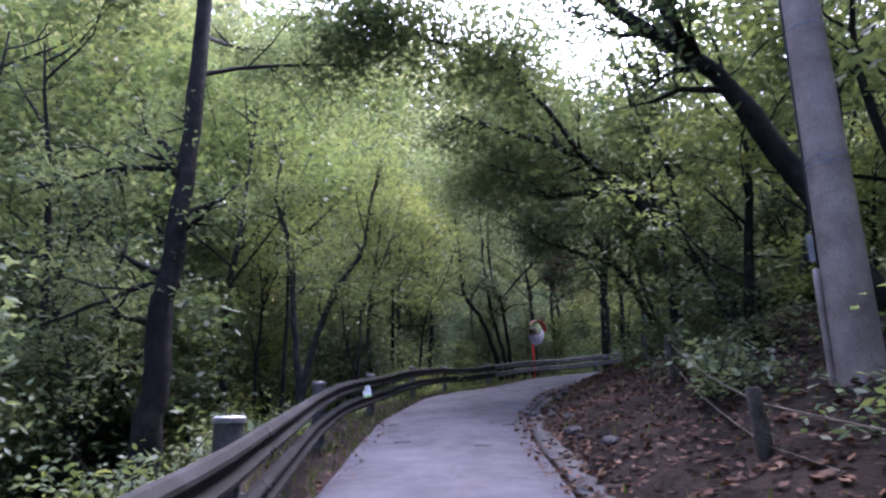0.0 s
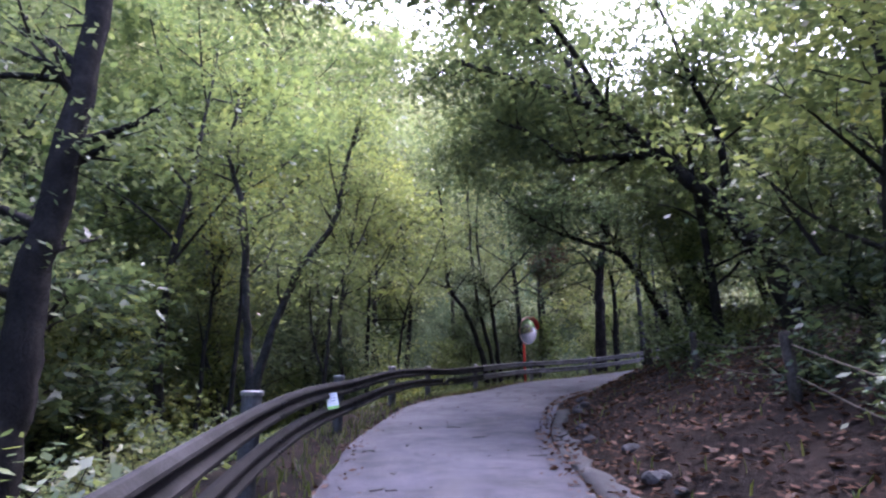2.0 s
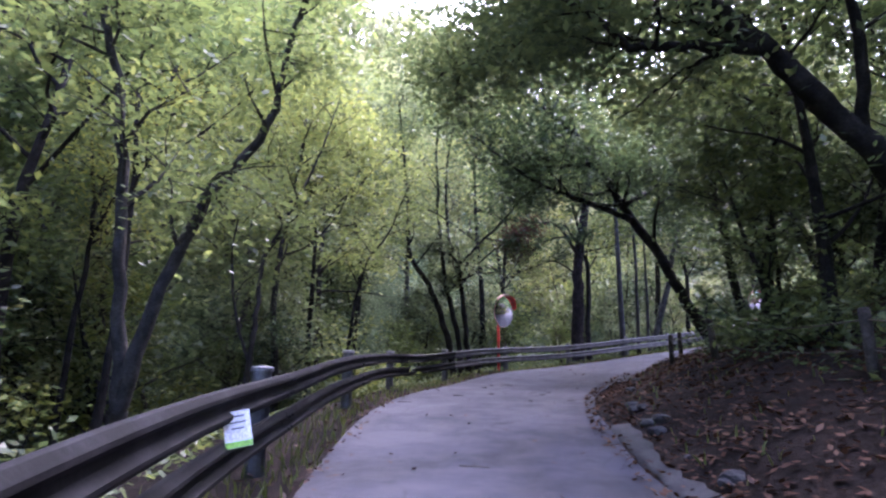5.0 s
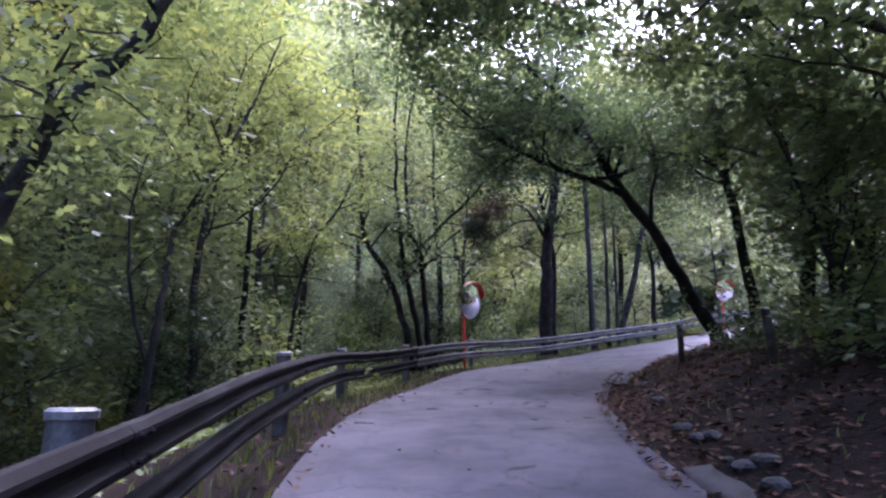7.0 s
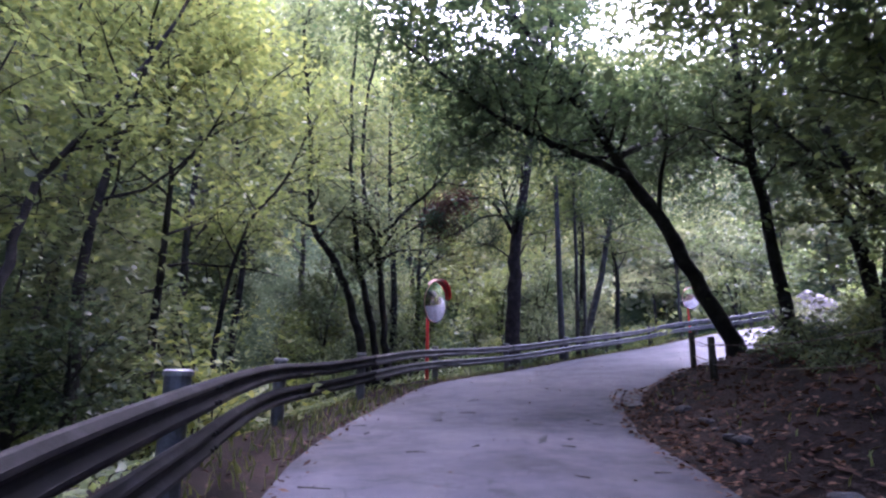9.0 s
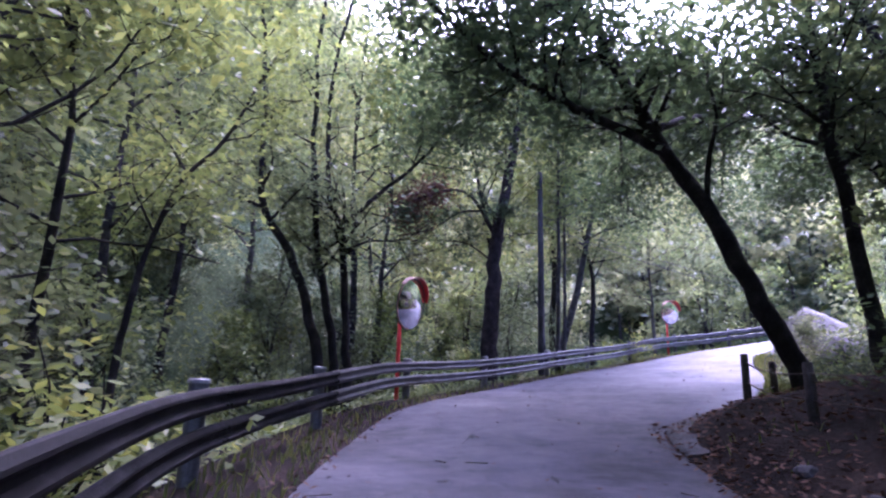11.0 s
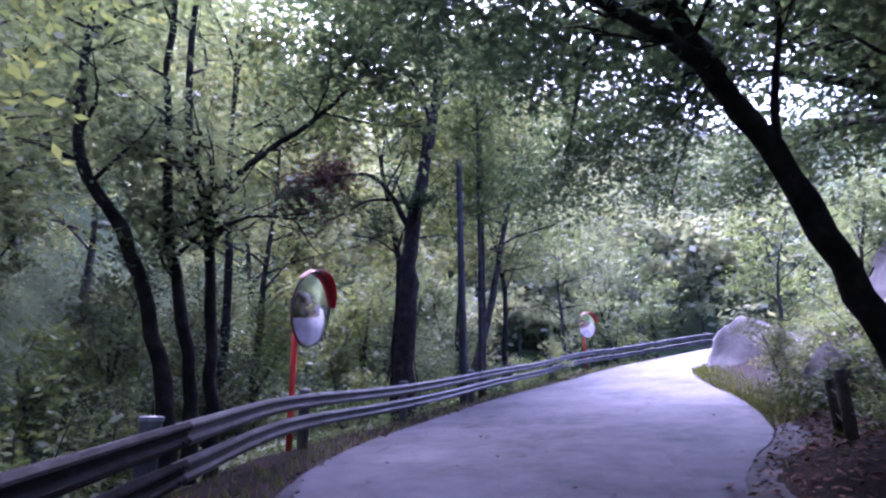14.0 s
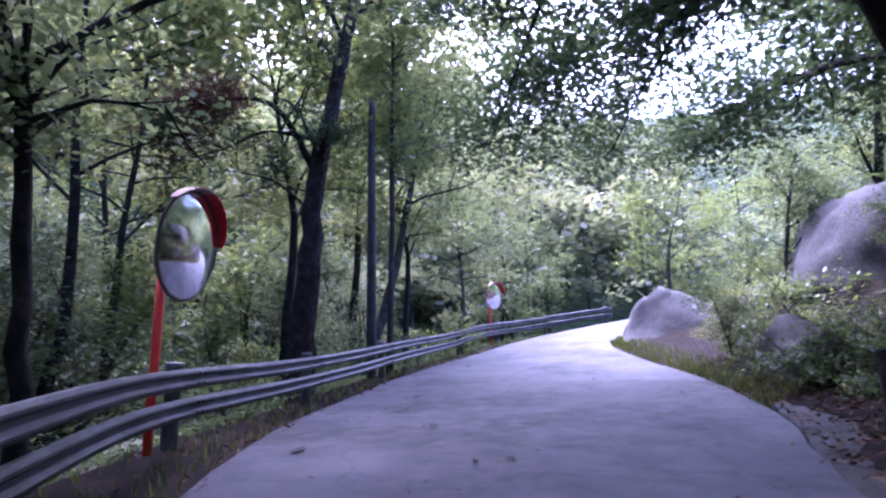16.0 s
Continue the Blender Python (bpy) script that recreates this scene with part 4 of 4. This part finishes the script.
BACK = ((-12, 30, 4, 1.5), (-8.5, 37, 1, 1.6), (-2, 46, 0, 1.5), (8, 48, 1, 1.5), (19, 50.5, 4, 1.4), (31, 46, 4, 1.1), (37, 37.5, 1, 1.2), (42.5, 36, 0, 1.3))
for (x, y, k, g) in BACK:
    copy_thing(KINDS[k], pose(x, y, ground_at(x, y) - 0.05, 0, 0, 50 * x) @ Matrix.Scale(g, 4))
scatter(SAPLINGS, 22, (-14, 0, 0, 20), 4.0, 12, 4.4, (0.6, 1.1), 8, -1, 1.5)
scatter(SAPLINGS, 14, (-10, 20, 24, 46), 4.0, 14, 2.6, (0.5, 0.9), 18, -1, 1.8)
scatter(KINDS, 8, (-40, 10, 45, 75), 17, 34, 3.0, (1.0, 1.4), 2, -1, 3.6)
scatter([KINDS[2], KINDS[4], NEAR[0]], 15, (3, 2, 16, 22), 3.0, 6, 3.6, (0.65, 0.9), 13, 1, 2.0)
scatter([KINDS[2], KINDS[4], KINDS[0]], 24, (2, -6, 34, 26), 5.0, 18, 3.2, (0.7, 1.0), 3, 1, 2.6)
scatter([SAPLINGS[0], SAPLINGS[3], SAPLINGS[2]], 36, (2, -2, 26, 27), 3.0, 11, 2.8, (0.5, 0.95), 9, 1, 1.4)
scatter(SHRUBS, 150, (-14, -2, 22, 42), 1.3, 12, 2.3, (0.7, 1.4), 5, -1, 0.8)
scatter([SHRUBS[3], SHRUBS[0]], 18, (8.5, 18, 17, 26), 1.1, 4, 2.3, (0.5, 0.9), 19, 1, 0.9)
scatter(SHRUBS, 70, (2, -2, 26, 30), 2.8, 9, 2.3, (0.6, 1.2), 6, 1, 0.8)
for k, x in zip(KINDS + NEAR + TALL + SAPLINGS + SHRUBS, itertools.count(-30, -4)):
    k.matrix_basis = pose(x, 32, ground_at(x, 32))


for (x, y, k, g) in ((15.1, 24.1, 2, 0.5), (12.0, 21.2, 3, 1.0), (10.6, 20.6, 3, 1.1), (13.2, 20.8, 3, 1.1), (14.9, 20.9, 3, 1.2), (12.3, 22.0, 3, 1.3), (13.1, 21.7, 0, 1.0), (15.9, 23.4, 0, 1.1), (16.9, 24.6, 3, 1.5), (14.1, 21.5, 0, 1.2), (17.4, 23.6, 0, 1.4)):
    copy_thing(SHRUBS[k], pose(x, y, ground_at(x, y) - 0.03, 0, 0, 77 * x) @ Matrix.Scale(g, 4))
for (x, y, k, g) in ((15.0, 24.5, 1, 0.4), (14.0, 23.9, 0, 0.4)):
    copy_thing(SAPLINGS[k], pose(x, y, ground_at(x, y) - 0.03, 0, 0, 77 * x) @ Matrix.Scale(g, 4))


def far_woods(name, seed, count, lo, hi, side, box, mat, leaves, label):
    """Crowns of the woods on the far slopes, joined: nobody could count them."""
    r = np.random.default_rng(seed)
    wood, places = Soup(), []
    n = 0
    while n < count:
        x, y = r.uniform(box[0], box[2]), r.uniform(box[1], box[3])
        _, d = along(x, y)
        g = float(edge_gap(LEFT if d[0] < 0 else RIGHT, np.array([x]), np.array([y]))[0])
        if np.sign(d[0]) != side or not lo < g < hi:
            continue
        n += 1
        z = ground_at(x, y)
        h = r.uniform(10, 18)
        wood.tube([(x, y, z - 1), (x + r.normal(0, 0.3), y, z + h * 0.8)], [0.16, 0.05], 5, cap=False)
        for _ in range(16):
            t = r.uniform(0.02, 1.0)
            w = h * 0.26 * math.sin(math.pi * min(0.98, 0.25 + 0.7 * t))
            c = np.array([x + r.normal(0, w), y + r.normal(0, w), z + h * t])
            places.append(c + r.normal(0, 1, (leaves, 3)) * np.array([0.9, 0.9, 0.5]) * r.uniform(0.6, 1.2))
    ob = leaves_mesh(name, np.concatenate(places), 0.44, mat, None, r, 0.5, 0.55)
    tagged(ob, label, "woods", kind="stuff")
    tagged(wood.make(name + "_trunks", M_BARK_GREY), "bare trunks in the far woods", "woods", kind="stuff")


def slope_thicket(seed, count, box, lo, hi, label):
    """Tangled shrubs low on the far slope, grown into one another."""
    r = np.random.default_rng(seed)
    places = []
    while len(places) < count:
        x, y = r.uniform(box[0], box[2]), r.uniform(box[1], box[3])
        _, d = along(x, y)
        g = float(edge_gap(LEFT, np.array([x]), np.array([y]))[0])
        if d[0] > 0 or not lo < g < hi:
            continue
        h = r.uniform(0.7, 1.6)
        c = r.normal(0, 1, (220, 3)) * np.array([0.75, 0.75, 0.38]) * h
        places.append(c + np.array([x, y, ground_at(x, y) + 0.75 * h]))
    tagged(leaves_mesh("slope_thicket", np.concatenate(places), 0.09, M_LEAF_GREY, None, r, 0.5, 0.5), label, "undergrowth", kind="stuff")


slope_thicket(52, 150, (-22, 4, 14, 46), 7, 21, "grey-green tangled shrubs on the slope beyond the rail")
# distance haze is mixed into this leaf colour: paler and greyer than near leaves
M_LEAF_HAZED = leaf_material("hazed_far_leaf", (0.102, 0.128, 0.07), (0.15, 0.178, 0.098), (0.195, 0.218, 0.124))
far_woods("far_woods", 61, 330, 19, 74, -1, (-45, 8, 72, 112), M_LEAF_HAZED, 30, "green woods on the far slope across the valley")
far_woods("hill_woods", 62, 110, 14, 60, 1, (8, -30, 90, 34), M_LEAF, 26, "green woods on the hill above the bend")


# ---------------------------------------------------------------- utility pole
def build_pole(x, y, top=11.0, foot=0.17, mat=None, lean=(0, 0), fittings=False):
    z = ground_at(x, y)
    ob = thing("utility_pole", pose(x, y, z, lean[0], lean[1], 0), "tall tapered concrete utility pole on the leafy bank", "utility pole")
    s = Soup()
    hs = np.linspace(-0.5, top, 24)
    s.tube([(0, 0, h) for h in hs], foot * (1 - hs * 0.04), 28)
    s.make("shaft", mat or M_POLE, ob, smooth=True)
    if not fittings:
        return ob
    for h in (1.95, 2.02, 3.4):
        s = Soup()
        s.tube([(0, 0, h), (0, 0, h + 0.02)], foot * (1 - h * 0.04) + 0.004, 28)
        s.make("band", M_CAP, ob)
    way = np.array([-0.86, 0.5, 0])
    s = Soup()
    s.tube([way * (foot + 0.025) + np.array([0, 0, h]) for h in np.linspace(-0.2, 1.0, 6)], 0.03, 12)
    s.make("conduit", M_POLE, ob, "grey cable conduit", smooth=True)
    s = Soup()
    s.tube([way * (foot * (1 - h * 0.04) + 0.01) + np.array([0, 0, h]) for h in np.linspace(1.0, 6.0, 8)], 0.012, 8)
    s.make("cable", M_CABLE, ob, "black cable running up the shaft", smooth=True)
    bm = bmesh.new()
    bmesh.ops.create_cube(bm, size=1, matrix=Matrix.Translation(way * (foot + 0.03) + np.array([0, 0, 1.2])) @ Matrix.Rotation(radians(-30), 4, "Z") @ Matrix.Diagonal((0.065, 0.012, 0.26, 1)))
    bmesh.ops.bevel(bm, geom=bm.edges[:], offset=0.003, segments=1, affect="EDGES")
    part("tag", bm, M_CAP, ob, "small pale tag")
    return ob


build_pole(4.26, 1.95, 11.0, 0.195, None, (1.0, 1.6), True)
build_pole(10.46, 31.3, 7.6, 0.13, M_CONCRETE)


def build_cable(a, b, sag):
    t = np.linspace(0, 1, 30)[:, None]
    p = np.array(a) * (1 - t) + np.array(b) * t
    p[:, 2] -= sag * 4 * t[:, 0] * (1 - t[:, 0])
    s = Soup()
    s.tube(p - p[0], 0.014, 5)
    ob = s.make("power_cable", M_CABLE)
    ob.location = a
    tagged(ob, "thin black overhead cable from the concrete pole", "cable", "overhead cables")


for dz in (0.0, 0.35):
    build_cable((10.46, 31.3, 8.7 - dz), (16.0, 20.0, 10.6 - dz), 0.2)
    build_cable((10.46, 31.3, 8.7 - dz), (48.0, 50.0, 12.4 - dz), 0.9)


# ---------------------------------------------------------------- rope fence on the bank
def build_fence():
    ob = thing("rope_fence", pose(0, 0, 0), "low dark wooden posts joined by two old ropes on the bank", "fence")
    places = [(3.3, -3.0), (3.05, 1.2), (3.75, 5.4), (4.5, 9.6), (5.0, 13.4), (6.12, 17.35), (7.39, 19.46), (9.0, 20.4)]
    tops = []
    r = np.random.default_rng(5)
    for x, y in places:
        z = ground_at(x, y) - (0.2 if y < 4 else 0.0)
        s = Soup()
        lean = r.normal(0, 0.02, 2)
        s.tube([(x, y, z - 0.4), (x + lean[0] * 0.5, y + lean[1] * 0.5, z + 0.3), (x + lean[0], y + lean[1], z + 0.66), (x + lean[0], y + lean[1], z + 0.68)],
               [0.06, 0.057, 0.055, 0.045], 10, 0.03, r)
        s.make("post", M_WOOD, ob, smooth=True)
        tops.append((x, y, z))
    for (x1, y1, z1), (x2, y2, z2) in zip(tops[:-1], tops[1:]):
        for h in (0.56, 0.26):
            t = np.linspace(0, 1, 12)[:, None]
            p = np.array([x1, y1, z1 + h]) * (1 - t) + np.array([x2, y2, z2 + h]) * t
            p[:, 2] -= 0.08 * np.sin(math.pi * t[:, 0])
            s = Soup()
            s.tube(p, 0.008, 6)
            s.make("rope", M_ROPE, ob, smooth=True)


build_fence()


# ---------------------------------------------------------------- granite on the inner side of the bend
def build_rock(x, y, size, seed, sink=0.3, turn=0):
    r = np.random.default_rng(seed)
    bm = bmesh.new()
    bmesh.ops.create_icosphere(bm, subdivisions=5, radius=1)
    off = Vector(r.uniform(-20, 20, 3))
    cuts = [(Vector(r.normal(0, 1, 3)).normalized(), r.uniform(0.62, 0.85)) for _ in range(9)]
    cuts.append((Vector((0.1, -0.6, 0.8)).normalized(), 0.6))
    for v in bm.verts:
        for way, deep in cuts:
            v.co -= way * max(0.0, v.co.dot(way) - deep)
        v.co *= 1.12 + noise.fractal(v.co * 1.6 + off, 0.8, 2.1, 7) * 0.09
        v.co = Vector((v.co.x * size[0], v.co.y * size[1], v.co.z * size[2]))
    ob = part("boulder", bm, M_ROCK, None, smooth=True)
    ob.matrix_basis = pose(x, y, ground_at(x, y) - sink, 0, 0, turn)
    return tagged(ob, "bare pale granite outcrop on the bank", "rock", "granite on the bend")


build_rock(20.1, 28.0, (2.5, 1.7, 2.0), 1, 0.8, 40)
build_rock(14.5, 22.7, (2.1, 1.1, 1.0), 2, 0.35, 10)
build_rock(20.0, 21.0, (3.6, 2.6, 2.7), 3, 1.2, 70)


# ---------------------------------------------------------------- loose leaves and grass
def ground_stuff(name, count, box, test, size, mat, seed, label, category, lift=0.02, flat=1.4, narrow=0.5, tall=0.0):
    r = np.random.default_rng(seed)
    x, y = r.uniform(box[0], box[2], count * 6), r.uniform(box[1], box[3], count * 6)
    keep = test(x, y, r)
    x, y = x[keep][:count], y[keep][:count]
    on = on_road(x, y)
    z = np.where(on, along(x, y)[0] + 0.03, land(x, y)) + lift + r.uniform(0, 0.03, len(x))
    if tall:
        h = tall * r.uniform(0.4, 1.2, len(x))
        dx, dy = r.normal(0, 0.35, len(x)) * h, r.normal(0, 0.35, len(x)) * h
        w = 0.006 + 0.006 * r.random(len(x))
        a = r.uniform(0, math.pi, len(x))
        p = np.stack([x, y, z - 0.04], 1)
        side = np.stack([np.cos(a) * w, np.sin(a) * w, 0 * w], 1)
        mid = p + np.stack([dx * 0.35, dy * 0.35, h * 0.65], 1)
        tip = p + np.stack([dx, dy, h], 1)
        v = np.stack([p - side, p + side, mid + side * 0.8, tip, mid - side * 0.8], 1).reshape(-1, 3)
        f = [(i, i + 1, i + 2, i + 3, i + 4) for i in range(0, len(v), 5)]
        ob = mesh_object(name, v, f, mat)
    else:
        ob = leaves_mesh(name, np.stack([x, y, z], 1), size, mat, None, r, flat, narrow)
    return tagged(ob, label, category, kind="stuff")


def near_edges(curve, lo, hi, power=1.0):
    def test(x, y, r):
        g = edge_gap(curve, x, y)
        on = on_road(x, y)
        g = np.where(on, -g, g)
        _, d = along(x, y)
        side = -1 if curve is LEFT else 1
        return (np.sign(d) == side) & (g > lo) & (g < hi) & (r.random(len(x)) < np.clip(1 - (g - lo) / (hi - lo), 0, 1) ** power)
    return test


ground_stuff("bank_leaves", 16000, (1.5, -4, 12, 24), near_edges(RIGHT, 0.15, 5, 0.4), 0.045, M_LITTER, 31, "brown fallen leaves covering the bank", "leaf litter")
ground_stuff("edge_leaves", 5200, (1.4, -4, 8, 20), near_edges(RIGHT, -0.2, 0.6, 0.7), 0.04, M_LITTER, 40, "brown fallen leaves drifted on the edge of the lane", "leaf litter", 0.0)
ground_stuff("verge_leaves", 10000, (-2.5, -4, 20, 38), near_edges(LEFT, -0.25, 1.2, 1.0), 0.04, M_LITTER, 32, "dry fallen leaves along the foot of the rail", "leaf litter")
ground_stuff("lane_leaves", 420, (-1, -2, 16, 32), lambda x, y, r: on_road(x, y), 0.032, M_LITTER, 33, "scattered fallen leaves on the lane", "leaf litter", 0.0, 2.5)
ground_stuff("verge_grass", 4500, (0, 19, 24, 38), near_edges(LEFT, 0.05, 1.3, 0.6), 0, M_GRASS, 34, "thin yellow-green grass along the rail", "grass", tall=0.14)
ground_stuff("bank_grass", 7000, (10, 22, 24, 32), near_edges(RIGHT, 0.0, 1.1, 0.8), 0, M_GRASS, 35, "yellow-green grass at the inner edge of the bend", "grass", tall=0.15)
ground_stuff("undergrowth", 26000, (-14, -3, 24, 44), near_edges(LEFT, 1.0, 12, 0.5), 0.06, M_LEAF, 36, "low green plants covering the slope below the rail", "undergrowth", 0.12, 0.8)
ground_stuff("bank_undergrowth", 9000, (3, -3, 26, 30), near_edges(RIGHT, 2.0, 10, 0.5), 0.055, M_LEAF_DARK, 37, "low green plants on the upper bank", "undergrowth", 0.1, 0.8)
ground_stuff("rail_weeds", 1300, (-2.4, -3, 2, 20), near_edges(LEFT, 0.1, 1.2, 0.5), 0, M_GRASS, 38, "thin weeds at the foot of the rail", "grass", tall=0.14)
ground_stuff("fence_weeds", 260, (2, -3, 10, 21), near_edges(RIGHT, 0.4, 2.6, 0.5), 0, M_GRASS, 39, "thin weeds among the leaves of the bank", "grass", tall=0.12)


def build_patch(x, y, long, wide, turn, seed):
    """A dark crumbled patch in the asphalt, with lumps standing out of it."""
    r = np.random.default_rng(seed)
    n = 22
    base = along(x, y)[0][0]
    v, c, t = [(0.0, 0.0, 0.0)], math.cos(radians(turn)), math.sin(radians(turn))
    for i in range(n):
        a = 2 * math.pi * i / n
        k = r.uniform(0.6, 1.15)
        v.append((long * k * math.cos(a), wide * k * math.sin(a), 0.0))
    out = []
    for px, py, _ in v:
        gx, gy = x + px * c - py * t, y + px * t + py * c
        out.append((px * c - py * t, px * t + py * c, along(gx, gy)[0][0] - base + 0.046))
    s = Soup()
    s.add(out, [(0, 1 + i, 1 + (i + 1) % n) for i in range(n)])
    ob = s.make("asphalt_patch", M_TAR)
    ob.location = (x, y, base)
    tagged(ob, "dark crumbled patch in the worn asphalt", "road patch", kind="structure")


M_TAR = surface("broken_tar", (0.012, 0.012, 0.013), (0.026, 0.026, 0.028), (0.05, 0.05, 0.053), 9, 60, 0.9, 0, 0.9, 0.02)
for k, (x, y, a, b, turn) in enumerate(((7.15, 25.85, 0.34, 0.1, 30), (0.95, 5.8, 0.12, 0.03, 10), (0.85, 6.9, 0.14, 0.03, -12), (2.5, 15.6, 0.3, 0.05, 60), (1.2, 11.6, 0.16, 0.05, 20), (5.6, 22.4, 0.16, 0.05, 50), (4.6, 24.2, 0.2, 0.05, 40), (6.4, 24.3, 0.3, 0.06, 48), (3.1, 19.9, 0.22, 0.05, 64), (2.9, 17.4, 0.18, 0.04, 70), (1.9, 13.2, 0.15, 0.05, 15), (8.4, 27.0, 0.3, 0.06, 40))):
    build_patch(x, y, a, b, turn, 90 + k)


def build_twig(x, y, length, turn, seed):
    r = np.random.default_rng(seed)
    p = branch_points(r, (0, 0, 0.01), (math.cos(radians(turn)), math.sin(radians(turn)), 0), length, 0.12, 5)
    p[:, 2] = 0.008
    s = Soup()
    s.tube(p, np.linspace(0.006, 0.003, len(p)), 5)
    s.tube([p[2], p[2] + np.array([0.04, 0.05, 0.01])], [0.004, 0.002], 4)
    ob = s.make("twig", M_WOOD)
    ob.location = (x, y, along(x, y)[0][0] + 0.042)
    tagged(ob, "small dry fallen twig lying on the lane", "twig", "twigs on the lane")


_r = np.random.default_rng(44)
for k in range(26):
    i = int(_r.integers(48, 150))
    a, b, t = LEFT[i], RIGHT[i], _r.uniform(0.05, 0.95)
    build_twig(a[0] + (b[0] - a[0]) * t, a[1] + (b[1] - a[1]) * t, _r.uniform(0.1, 0.3), _r.uniform(0, 360), 200 + k)


def build_stone(x, y, size, seed):
    bm = bmesh.new()
    bmesh.ops.create_icosphere(bm, subdivisions=2, radius=size)
    off = Vector((seed * 3.1, seed * 1.7, 0))
    for v in bm.verts:
        v.co *= 1 + 0.5 * noise.noise(v.co / size * 0.9 + off)
        v.co.z *= 0.6
    ob = part("stone", bm, M_CONCRETE, None)
    ob.location = (x, y, ground_at(x, y) + size * 0.2)
    tagged(ob, "rough grey stone at the foot of the bank", "stone", "stones along the gutter")


for k in range(22):
    i = int(_r.integers(50, 130))
    p, q = RIGHT[i], LEFT[i]
    d = (p - q) / np.linalg.norm(p - q)
    g = _r.uniform(0.42, 0.75)
    build_stone(p[0] + d[0] * g, p[1] + d[1] * g, _r.uniform(0.04, 0.11), k)
